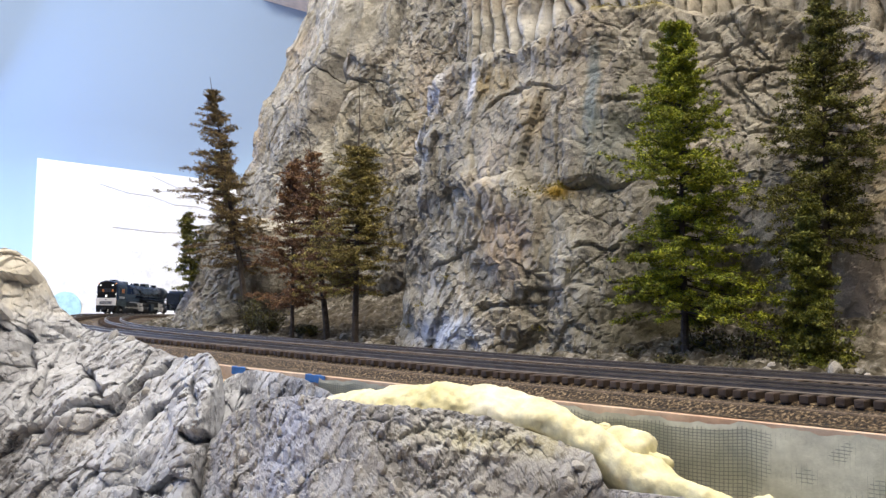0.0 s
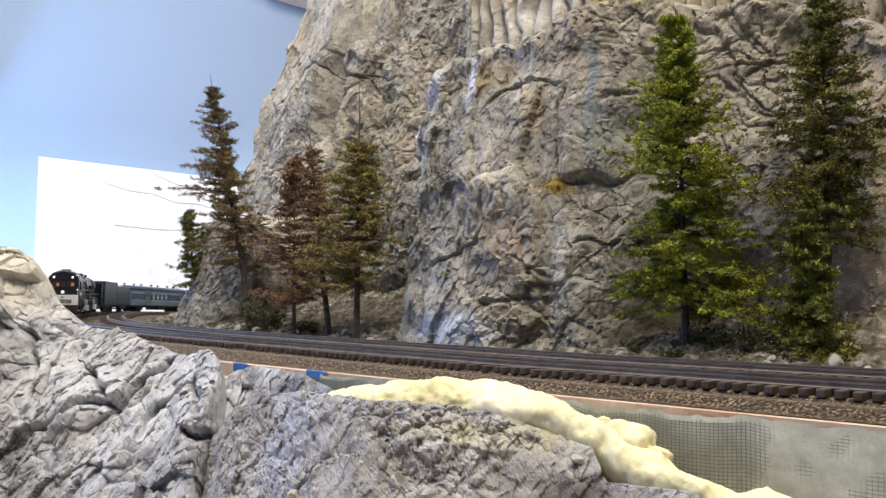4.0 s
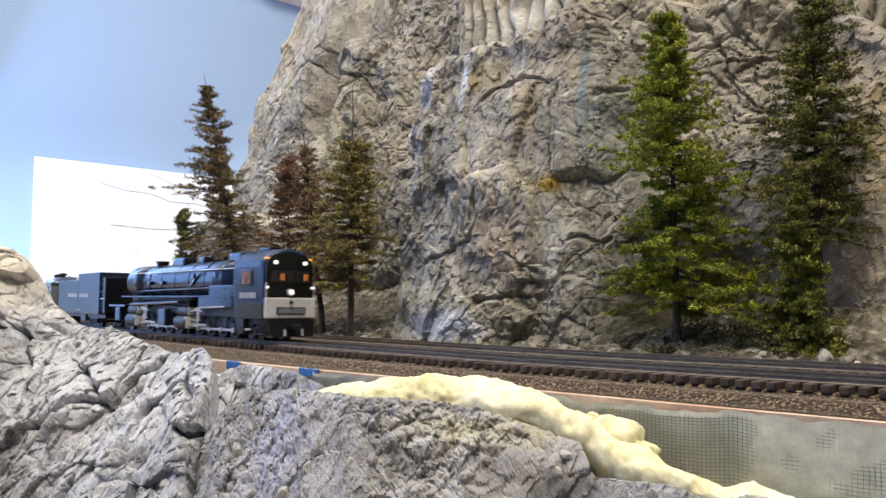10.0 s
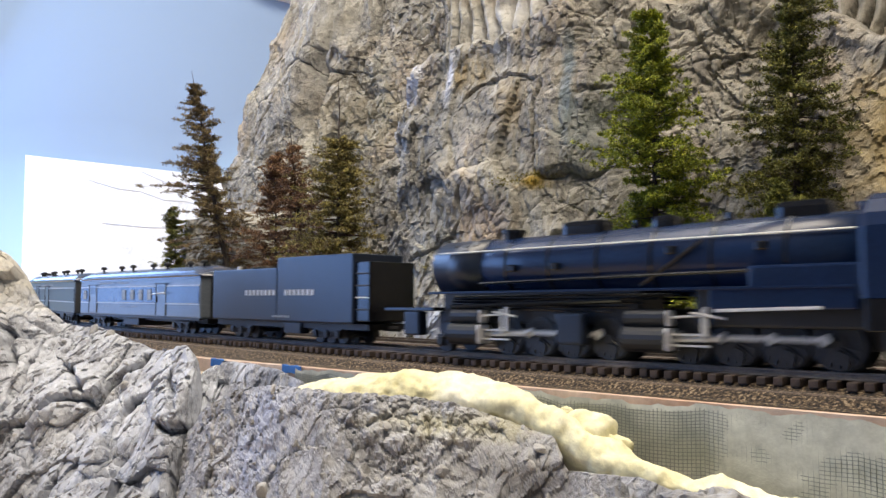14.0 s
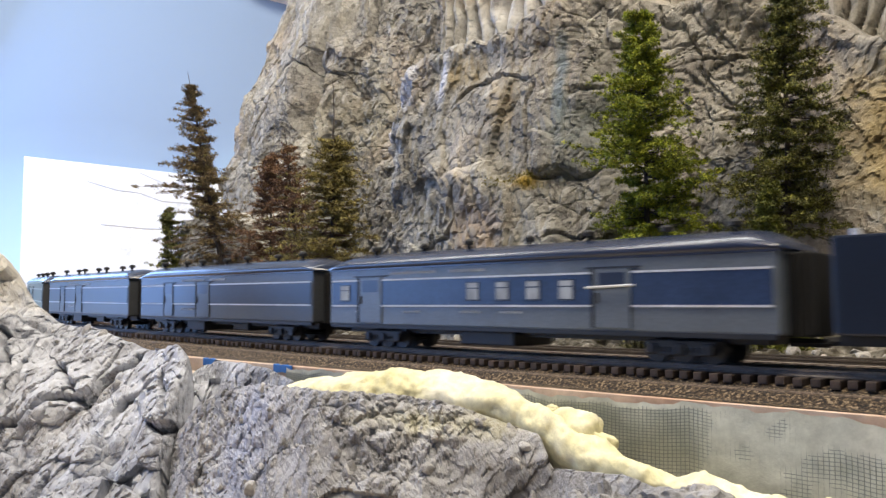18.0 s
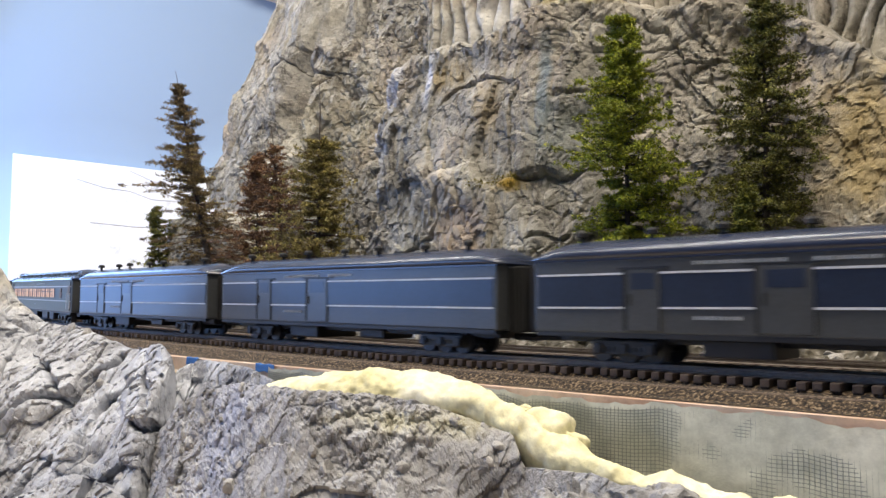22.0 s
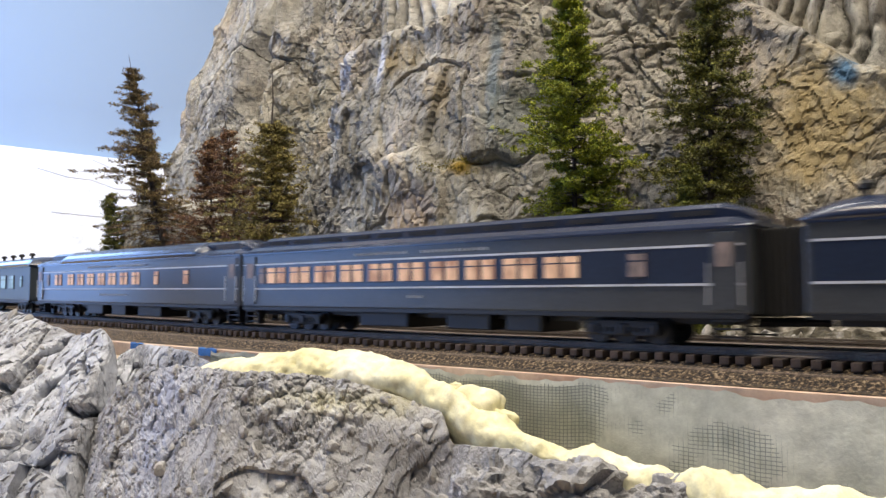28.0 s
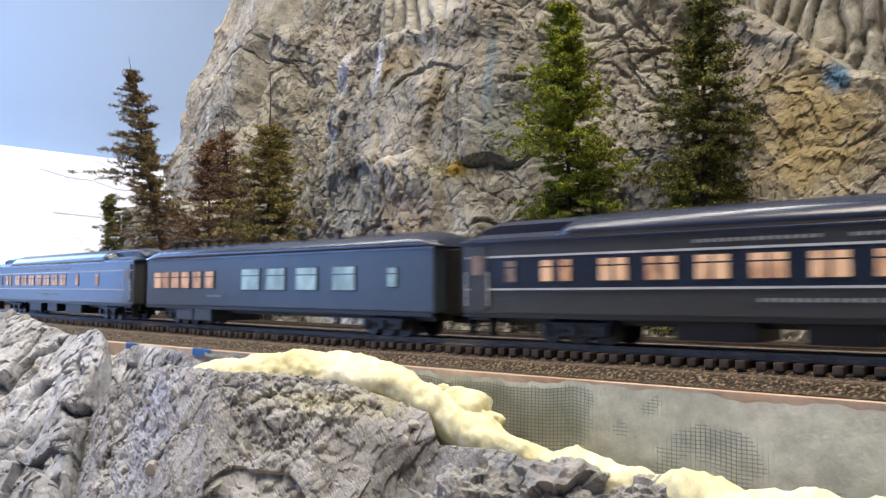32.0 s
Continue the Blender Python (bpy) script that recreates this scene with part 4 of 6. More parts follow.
# rounded rocks at the foot of the bank
def boulder(x, y, z, rx, ry, rz, seed):
    bm = bmesh.new()
    bmesh.ops.create_icosphere(bm, subdivisions=5, radius=1.0)
    c = np.array([v.co[:] for v in bm.verts])
    w = c + 0.15 * np.stack([fbm(c * 1.5, 3, seed + k) for k in range(3)], -1)
    f, e = facets(w * 1.5, seed, 1.2)
    f2, e2 = facets(w * 5, seed + 5, 1.4)
    k = 1 + 0.20 * f + 0.05 * f2 + 0.06 * fbm(c * 6, 4, seed + 9) - 0.07 * np.exp(-((e / 0.05) ** 2)) - 0.03 * np.exp(-((e2 / 0.08) ** 2))
    for v, s_ in zip(bm.verts, k):
        v.co = Vector((x + v.co.x * rx * float(s_), y + v.co.y * ry * float(s_), z + v.co.z * rz * float(s_)))
    tagged(part("boulder", bm, ROCK_PEBBLE), "rounded grey plaster boulder in the bank below the foam", "rock", "boulders in the bank")


for b_ in BOULDERS:
    boulder(*b_)

# ---- scree strip between the far track and the cliff ----
def scree():
    ss, oo = np.linspace(-1.25, 0.4, 700), np.linspace(0.083, 0.30, 100)
    G = np.array([[on_line(s, o)[0] for s in ss] for o in oo])
    q = G.reshape(-1, 3)
    k = np.repeat(np.linspace(0, 1, 100), 700)
    q[:, 2] += -0.0105 + 0.06 * k**1.3 + (0.003 * fbm(q * 30, 4, 51) + 0.0035 * facets(q * 110, 52)[0] + 0.0018 * facets(q * 260, 53)[0]) * np.clip(k * 12, 0.1, 1)
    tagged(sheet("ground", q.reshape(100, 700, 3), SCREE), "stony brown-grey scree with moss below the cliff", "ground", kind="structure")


SCREE = noisy("stony_scree", [(0.34, (0.020, 0.017, 0.011)), (0.46, (0.065, 0.056, 0.038)), (0.56, (0.17, 0.155, 0.125)), (0.66, (0.42, 0.39, 0.35))], 110, 0.95, bump=0.8, bump_scale=260)
_b = SCREE.node_tree.nodes["Principled BSDF"]
# darker brown under the brown conifers, paler at the right end
SCREE.node_tree.links.new(stain_or_shading(SCREE, _b.inputs["Base Color"].links[0].from_socket, (-0.09, 0.74, 0.01), (0.13, 0.13, 0.06), (0.052, 0.040, 0.026), 0.75), _b.inputs["Base Color"])
SCREE.node_tree.links.new(stain_or_shading(SCREE, _b.inputs["Base Color"].links[0].from_socket, (0.262, 0.415, 0.0), (0.034, 0.06, 0.05), (0.52, 0.455, 0.38), 0.8), _b.inputs["Base Color"])
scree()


def scatter_stones():
    rng, kinds = random.Random(8), [stone_mesh(k) for k in range(5)]
    for k in range(110):
        s, o = rng.uniform(-0.62, 0.16), 0.088 + 0.05 * rng.random() ** 1.5
        p, _ = on_line(s, o)
        r = 0.0014 + 0.0042 * rng.random() ** 3
        z = p.z - 0.011 + 0.06 * ((o - 0.083) / 0.217) ** 1.3 + r * 0.3
        ob = tagged(new("stone", rng.choice(kinds)), "small pale grey stone on the scree", "stone", "stones below the cliff")
        ob.matrix_world = Matrix.Translation((p.x, p.y, z)) @ Euler([rng.uniform(0, 6) for _ in range(3)]).to_matrix().to_4x4() @ Matrix.Diagonal((r * rng.uniform(0.8, 1.5), r, r * rng.uniform(0.6, 0.9), 1))


scatter_stones()


def foot_rubble():
    """Larger pale stones heaped where the cliff meets the ground."""
    rng, kinds = random.Random(19), [stone_mesh(20 + k, PALE_STONE) for k in range(4)]
    for k in range(34):
        s, o = rng.uniform(0.10, 0.26), 0.086 + 0.045 * rng.random()
        p, _ = on_line(s, o)
        r = 0.0016 + 0.0040 * rng.random() ** 2
        ob = tagged(new("stone", rng.choice(kinds)), "pale pinkish-grey broken stone at the cliff foot", "stone", "stones below the cliff")
        ob.matrix_world = Matrix.Translation((p.x, p.y, p.z - 0.011 + 0.06 * ((o - 0.083) / 0.217) ** 1.3 + r * 0.3)) @ Euler([rng.uniform(0, 6) for _ in range(3)]).to_matrix().to_4x4() @ Matrix.Diagonal((r * rng.uniform(0.8, 1.6), r, r * rng.uniform(0.5, 0.9), 1))


foot_rubble()

# ---- trees ----
def leaf_material(name, dark, mid, pale):
    m = mat(name, mid, 0.7)
    b = m.node_tree.nodes["Principled BSDF"]
    g = m.node_tree.nodes.new("ShaderNodeNewGeometry")
    r = ramp(m, [(0.0, dark), (0.5, mid), (1.0, pale)])
    link(m, g, "Random Per Island", r, 0)
    n = node(m, "ShaderNodeTexNoise", Scale=120.0, Detail=3.0)
    link(m, coords(m), 0, n, "Vector")
    r2 = ramp(m, [(0.35, (0.55, 0.52, 0.5)), (0.65, (1.3, 1.3, 1.2))])
    link(m, n, 0, r2, 0)
    col = mix(m, 1.0, r.outputs[0], r2.outputs[0], "MULTIPLY")
    m.node_tree.links.new(col, b.inputs["Base Color"])
    return m


GREEN = leaf_material("green_needles", (0.066, 0.100, 0.004), (0.215, 0.260, 0.009), (0.42, 0.43, 0.024))
DARK_GREEN = leaf_material("dark_needles", (0.045, 0.050, 0.008), (0.125, 0.130, 0.020), (0.27, 0.26, 0.05))
MOSSY = leaf_material("mossy_sprays", (0.020, 0.022, 0.006), (0.055, 0.056, 0.012), (0.13, 0.115, 0.02))
BROWN = leaf_material("brown_olive_needles", (0.060, 0.042, 0.020), (0.15, 0.108, 0.045), (0.28, 0.20, 0.08))
SAPLING = leaf_material("sapling_needles", (0.045, 0.060, 0.006), (0.13, 0.150, 0.012), (0.27, 0.27, 0.03))
RUST = leaf_material("rusty_needles", (0.080, 0.040, 0.024), (0.19, 0.092, 0.050), (0.30, 0.19, 0.085))
OLIVE = leaf_material("olive_needles", (0.085, 0.072, 0.022), (0.215, 0.180, 0.050), (0.38, 0.32, 0.09))


def conifer(name, base, height, width, needles, label, seed, bare=0.2, lean=(0, 0), whorls=26, fill=1.0, trunk=0.012, tip=0.06, droop=0.25, size=0.0015, ragged=0.5, taper=0.66, bark=None):
    """Trunk, limbs in uneven whorls, and tufts of fine needles along each limb."""
    rng, rnd = random.Random(seed), np.random.RandomState(seed)
    th = new(name)
    tagged(th, label, "conifer tree", "trees along the cliff")
    th.location = base
    bm = bmesh.new()
    pts = []
    for i in range(9):
        k = i / 8
        pts.append(Vector((lean[0] * k * height + rng.uniform(-1, 1) * 0.006 * height * k, lean[1] * k * height, k * height)))
    for i in range(8):
        r1, r2 = (trunk * height * (1 - 0.93 * j / 8) for j in (i, i + 1))
        tube(bm, pts[i] - Vector((0, 0, 0.01 if i == 0 else 0)), pts[i + 1], r1, r2, 7, i in (0, 7))
    part("trunk", bm, BARK, th)
    bm, tufts = bmesh.new(), []
    thick = max(0.00022, 0.0016 * height)
    phase, gain = [rng.uniform(0, 6.28) for _ in range(4)], rng.uniform(0.8, 1.2)
    for w in range(whorls):
        k = bare + (0.985 - bare - tip) * (w / (whorls - 1)) ** 0.9
        j = min(int(k * 8), 7)
        c = pts[j].lerp(pts[j + 1], k * 8 - j)
        env = width * max(0.07, 1 - (k - bare) / (1 - bare - tip * 0.8)) ** taper * (0.7 + 0.3 * min(1, (k - bare) / 0.12 + 0.2))
        env *= rng.uniform(1 - 0.5 * ragged, 1 + 0.25 * ragged)
        for b in range(rng.randint(5, 8)):
            if rng.random() > 0.35 + 0.65 * fill:
                continue
            ang = rng.uniform(0, 2 * math.pi)
            side_gain = 1 + 0.3 * ragged * math.sin(ang + phase[0] + 5 * k) + 0.2 * ragged * math.sin(2 * ang + phase[1] - 9 * k)
            ln = max(env * rng.uniform(0.45, 1.15) * side_gain, 0.018 * height)
            up = (0.35 - droop * 1.9 * (1 - k)) + rng.uniform(-0.16, 0.16)
            d = Vector((math.cos(ang), math.sin(ang), up))
            side = Vector((-math.sin(ang), math.cos(ang), 0))
            prev, bow = c, rng.uniform(-0.1, 0.45)
            for s in range(4):
                f = (s + 1) / 4
                q = c + d * ln * f + Vector((0, 0, (bow * f * f - droop * 0.5 * f) * ln * 0.6)) + side * rng.uniform(-0.05, 0.05) * ln
                tube(bm, prev, q, thick * (1.25 - 0.25 * s), thick * (1.0 - 0.25 * s) + 0.00006, 3, False)
                # side twigs carrying tufts
                for sgn in (-1, 1):
                    if rng.random() > 0.5 + 0.45 * fill or (s == 0 and rng.random() < 0.6):
                        continue
                    o = prev.lerp(q, rng.random())
                    tl = ln * (0.34 - 0.20 * f) * rng.uniform(0.5, 1.2) + 0.0010
                    e = o + (side * sgn * rng.uniform(0.5, 1.1) + d * rng.uniform(0.5, 1.0) + Vector((0, 0, rng.uniform(-0.25, 0.2)))).normalized() * tl
                    tube(bm, o, e, thick * 0.45, thick * 0.3, 3, False)
                    for m_ in range(max(1, round(tl / (size * 1.3)))):
                        tufts.append(o.lerp(e, rng.uniform(0.25, 1.05)))
                if s > 0:
                    tufts.append(q)
                    tufts.append(prev.lerp(q, rng.random()))
                prev = q
    part("branchwork", bm, bark or BARK, th)
    # needles of all tufts at once
    per = max(9, round(21 * fill))
    c = np.repeat(np.array([t[:] for t in tufts]), per, 0)
    n = len(c)
    dr = rnd.normal(size=(n, 3)) * (1, 1, 0.75) + (0, 0, 0.15)
    dr /= np.linalg.norm(dr, axis=1)[:, None]
    sl = (size * rnd.uniform(0.6, 1.5, n))[:, None]
    o = c + rnd.normal(size=(n, 3)) * size * (0.55, 0.55, 0.4)
    sd = np.cross(dr, rnd.normal(size=(n, 3)))
    sd /= np.linalg.norm(sd, axis=1)[:, None] + 1e-9
    wv = sd * sl * rnd.uniform(0.12, 0.24, n)[:, None]
    V = np.stack([o, o + dr * sl * 0.5 + wv, o + dr * sl, o + dr * sl * 0.5 - wv], 1).reshape(-1, 3)
    me = bpy.data.meshes.new("crown")
    me.from_pydata(V.tolist(), [], np.arange(4 * n).reshape(-1, 4).tolist())
    me.materials.append(needles)
    new("crown", me).parent = th
    return th


RUSTY_BARK = noisy("reddish_bark", [(0.3, (0.055, 0.028, 0.020)), (0.6, (0.13, 0.068, 0.048)), (0.8, (0.22, 0.13, 0.10))], 220, 0.95, bump=0.7)
conifer("conifer_tree", (0.135, 0.442, -0.008), 0.208, 0.051, GREEN, "bright green model fir tree beside the track", 1, 0.17, (0.0, 0.03), 58, 0.95, tip=0.03, droop=0.34, size=0.0015, ragged=0.85, taper=0.68)
conifer("conifer_tree", (0.213, 0.437, -0.006), 0.228, 0.050, DARK_GREEN, "dark green model fir tree against the cliff", 2, 0.28, (0.0, 0.0), 52, 0.75, 0.013, droop=0.34, size=0.0016, ragged=0.9, taper=0.66)
conifer("conifer_tree", (0.184, 0.405, -0.008), 0.102, 0.022, SAPLING, "small green fir sapling on the scree", 3, 0.03, (0.06, 0.0), 40, 0.95, droop=0.34, size=0.0015)
conifer("conifer_tree", (-0.205, 0.82, 0.045), 0.226, 0.060, BROWN, "tall leaning conifer with brown-olive needles", 4, 0.10, (-0.20, 0.0), 56, 0.6, 0.014, droop=0.32, size=0.0019, ragged=1.0, taper=0.75, bark=RUSTY_BARK)
conifer("conifer_tree", (-0.250, 0.92, 0.070), 0.150, 0.036, OLIVE, "olive-tinged conifer on the outcrop", 15, 0.12, (-0.08, 0.0), 34, 0.6, droop=0.4, size=0.0021, ragged=0.9)
conifer("conifer_tree", (-0.283, 0.895, 0.050), 0.090, 0.026, DARK_GREEN, "small dark conifer on the outcrop edge", 14, 0.05, (-0.12, 0.0), 26, 0.6, droop=0.35, size=0.0020, ragged=1.0)
conifer("conifer_tree", (-0.130, 0.690, -0.006), 0.172, 0.048, RUST, "rust-brown dying conifer beside the track", 5, 0.20, (-0.02, 0.0), 50, 0.55, droop=0.26, size=0.0016, ragged=0.8, taper=0.7, bark=RUSTY_BARK)
conifer("conifer_tree", (-0.094, 0.660, -0.008), 0.186, 0.044, RUST, "rust-brown dying conifer with bare lower trunk", 6, 0.24, (-0.12, 0.03), 46, 0.45, 0.016, 0.10, droop=0.24, size=0.0016, ragged=0.8, bark=RUSTY_BARK)
conifer("conifer_tree", (-0.068, 0.622, -0.008), 0.212, 0.054, OLIVE, "olive-green conifer with a bare pointed top", 7, 0.24, (0.0, 0.0), 56, 0.6, 0.014, 0.22, droop=0.32, size=0.0016, ragged=0.7, bark=RUSTY_BARK)


def bush(base, r, h, needles, label, seed):
    """A low ragged clump of twigs and sprays."""
    rng = random.Random(seed)
    th = new("bush")
    tagged(th, label, "bush", "undergrowth below the cliff")
    th.location = base
    bm, verts, faces = bmesh.new(), [], []
    for _ in range(16):
        a = rng.uniform(0, 2 * math.pi)
        q = Vector((math.cos(a) * r * rng.random(), math.sin(a) * r * rng.random(), h * rng.uniform(0.4, 1)))
        tube(bm, (q.x * 0.3, q.y * 0.3, -0.004), q, 0.0005, 0.0003, 4, False)
        for _ in range(110):
            o = q * rng.uniform(0.2, 1.05) + Vector((rng.gauss(0, r * 0.16), rng.gauss(0, r * 0.16), rng.gauss(0, h * 0.1)))
            d = Vector((rng.uniform(-1, 1), rng.uniform(-1, 1), rng.uniform(-0.4, 1))).normalized()
            sl = rng.uniform(0.0011, 0.0024)
            wv = d.cross(Vector((rng.uniform(-1, 1), rng.uniform(-1, 1), 0.4))).normalized() * sl * 0.3
            i = len(verts)
            verts += [o, o + d * sl * 0.5 + wv, o + d * sl, o + d * sl * 0.5 - wv]
            faces.append((i, i + 1, i + 2, i + 3))
    part("twig_clump", bm, BARK, th)["kind"] = "stuff"
    me = bpy.data.meshes.new("foliage")
    me.from_pydata([tuple(v) for v in verts], [], faces)
    me.materials.append(needles)
    new("foliage", me).parent = th


for k, (x, y, r, h) in enumerate(((0.100, 0.478, 0.012, 0.008), (0.118, 0.462, 0.012, 0.010), (0.148, 0.445, 0.016, 0.016), (0.165, 0.430, 0.016, 0.024), (0.186, 0.412, 0.020, 0.032), (0.203, 0.403, 0.016, 0.020), (0.222, 0.396, 0.012, 0.009), (0.128, 0.438, 0.014, 0.009), (0.150, 0.420, 0.016, 0.010), (0.172, 0.402, 0.018, 0.014), (0.195, 0.390, 0.014, 0.010), (0.152, 0.455, 0.022, 0.026), (-0.185, 0.770, 0.020, 0.034), (-0.160, 0.740, 0.018, 0.024), (-0.120, 0.700, 0.012, 0.008))):
    bush((x, y, -0.006 if x > 0 else 0.004), r, h, MOSSY if x < 0.18 else DARK_GREEN, "low dark olive undergrowth at the cliff foot", 40 + k)

# ---- the train ----
def paint(name, c, rough=0.35, metal=0.0):
    return noisy(name, [(0.3, tuple(v * 0.85 for v in c)), (0.7, tuple(min(v * 1.12, 1) for v in c))], 60, rough, metal, bump=0.04, bump_scale=900, dist=0.0002)


def glow(name, dark, bright, power, scale):
    """A lit window with blinds and fittings behind it."""
    m = mat(name, (0.05, 0.04, 0.03), 0.55)
    b = m.node_tree.nodes["Principled BSDF"]
    n = node(m, "ShaderNodeTexNoise", Scale=scale, Detail=3.0)
    link(m, coords(m, (1, 1, 0.35)), 0, n, "Vector")
    r = ramp(m, [(0.35, dark), (0.62, bright)])
    link(m, n, 0, r, 0)
    link(m, r, 0, b, "Emission Color")
    b.inputs["Emission Strength"].default_value = power
    return m


BLACK = paint("satin_black", (0.006, 0.0065, 0.009), 0.22)
NAVY = paint("dark_blue_jacket", (0.008, 0.020, 0.060), 0.27)
NAVY.node_tree.nodes["Principled BSDF"].inputs["Specular IOR Level"].default_value = 0.3
TANK = paint("tank_blue_grey", (0.010, 0.017, 0.036), 0.33)
ROOF = paint("roof_blue_black", (0.022, 0.031, 0.062), 0.22)
SIDE_GREY = paint("side_grey", (0.060, 0.064, 0.069), 0.30)
MAIL_GREY = paint("mail_car_grey", (0.135, 0.155, 0.18), 0.30)
MAIL_BAND = paint("mail_car_blue", (0.028, 0.052, 0.120), 0.27)
BAND = paint("window_band_blue", (0.018, 0.027, 0.054), 0.28)
DINER = paint("diner_blue_grey", (0.050, 0.064, 0.082), 0.34)
WHITE = paint("white_stripe", (0.60, 0.62, 0.66), 0.5)
PLATE = paint("white_plate", (0.62, 0.62, 0.65), 0.5)
UNDER = paint("underframe_black", (0.010, 0.0105, 0.013), 0.5)
STEEL = paint("bright_steel", (0.62, 0.62, 0.61), 0.4, 0.25)
DULL = paint("wheel_steel", (0.035, 0.037, 0.043), 0.45, 0.3)
LETTER = paint("faded_lettering", (0.36, 0.38, 0.41), 0.6)
GASKET = paint("diaphragm_black", (0.012, 0.012, 0.013), 0.8)
WARM = glow("warm_window", (0.42, 0.19, 0.10), (0.95, 0.58, 0.36), 0.75, 260)
WARM_DIM = glow("dim_window", (0.06, 0.05, 0.05), (0.32, 0.22, 0.20), 0.55, 420)
COOL = glow("cool_window", (0.22, 0.36, 0.46), (0.46, 0.72, 0.88), 0.7, 200)
AMBER = glow("amber_cab", (0.03, 0.006, 0.0), (0.75, 0.22, 0.02), 0.6, 500)
PALE_PANE = glow("pale_window", (0.22, 0.24, 0.28), (0.45, 0.48, 0.54), 0.55, 300)
LAMP = mat("headlamp_glow", (1, 1, 1), 0.2)
LAMP.node_tree.nodes["Principled BSDF"].inputs["Emission Color"].default_value = (1.0, 0.93, 0.85, 1)
LAMP.node_tree.nodes["Principled BSDF"].inputs["Emission Strength"].default_value = 1.1
CAB_GLASS = mat("cab_glass", (0.02, 0.02, 0.025), 0.12)
MARKER = mat("amber_marker", (0.7, 0.25, 0.02), 0.3)
MARKER.node_tree.nodes["Principled BSDF"].inputs["Emission Color"].default_value = (1.0, 0.40, 0.05, 1)
MARKER.node_tree.nodes["Principled BSDF"].inputs["Emission Strength"].default_value = 1.0

SILL, STRIPE_LO, STRIPE_HI, EAVE = 0.0106, 0.0198, 0.0320, 0.0378
HALF = 0.0168


def block(name, parent, material, cx, cy, cz, sx, sy, sz, bevel=0.0, label=""):
    bm = bmesh.new()
    box(bm, cx, cy, cz, sx, sy, sz, bevel)
    return part(name, bm, material, parent, label)


def rod(name, parent, material, a, b, r, r2=None, n=10, label=""):
    bm = bmesh.new()
    tube(bm, a, b, r, r2, n)
    ob = part(name, bm, material, parent, label)
    return ob


def wheel_mesh(r, w, spokes=0):
    """A pair of flanged wheels on an axle along y, about the origin."""
    bm = bmesh.new()
    for sgn in (-1, 1):
        y = sgn * 0.0085
        tube(bm, (0, y - w / 2, 0), (0, y + w / 2, 0), r, r, 22)
        tube(bm, (0, y - sgn * w * 0.6 - 0.0003, 0), (0, y - sgn * w * 0.6 + 0.0003, 0), r * 1.1, r * 1.1, 22)
        for k in range(spokes):
            a = 2 * math.pi * k / spokes
            d = Vector((math.cos(a), 0, math.sin(a)))
            yy = Vector((0, y + sgn * (w / 2 + 0.0002), 0))
            tube(bm, yy + d * r * 0.2, yy + d * r * 0.86, 0.00045, 0.0004, 4)
        if spokes:
            yy = y + sgn * (w / 2 + 0.0003)
            box(bm, -r * 0.45, yy, 0, r * 0.5, 0.0006, r * 1.2)
            tube(bm, (0, y, 0), (0, yy + sgn * 0.0006, 0), r * 0.24, r * 0.2, 12)
    tube(bm, (0, -0.008, 0), (0, 0.008, 0), r * 0.22, r * 0.22, 8)
    return bm


def mesh_of(bm, name, material):
    me = bpy.data.meshes.new(name)
    bm.to_mesh(me)
    bm.free()
    me.materials.append(material)
    return me


CAR_WHEEL = mesh_of(wheel_mesh(0.0046, 0.0022), "wheel", DULL)
DRIVER = mesh_of(wheel_mesh(0.0080, 0.0026, 14), "driver", DULL)


def truck(th, cx, axles, pitch):
    bm = bmesh.new()
    half = pitch * (axles - 1) / 2
    for sgn in (-1, 1):
        y = sgn * 0.0122
        box(bm, cx, y, 0.0068, 2 * half + 0.005, 0.0016, 0.0024, 0.0004)
        box(bm, cx, y, 0.0034, 2 * half - 0.003, 0.0014, 0.0012, 0.0003)
        for k in range(axles):
            x = cx - half + k * pitch
            box(bm, x, y + sgn * 0.0006, 0.0050, 0.0036, 0.0022, 0.0040, 0.0006)
            if k + 1 < axles:
                for dx in (0.3, 0.5, 0.7):
                    tube(bm, (x + pitch * dx, y, 0.0030), (x + pitch * dx, y, 0.0066), 0.0010, 0.0010, 7)
    box(bm, cx, 0, 0.0074, 2 * half, 0.020, 0.0020, 0.0004)
    tube(bm, (cx, 0, 0.0070), (cx, 0, 0.0112), 0.005, 0.005, 12)
    tk = part("truck", bm, UNDER, th)
    for k in range(axles):
        w = new("wheel", CAR_WHEEL)
        w.parent = tk
        w.location = (cx - half + k * pitch, 0, 0.0046)
    return tk


def arch(rise, half=HALF + 0.0006, n=12, base=EAVE):
    return [(half * math.cos(math.pi * k / n), base + rise * math.sin(math.pi * k / n) ** 0.85) for k in range(n + 1)]


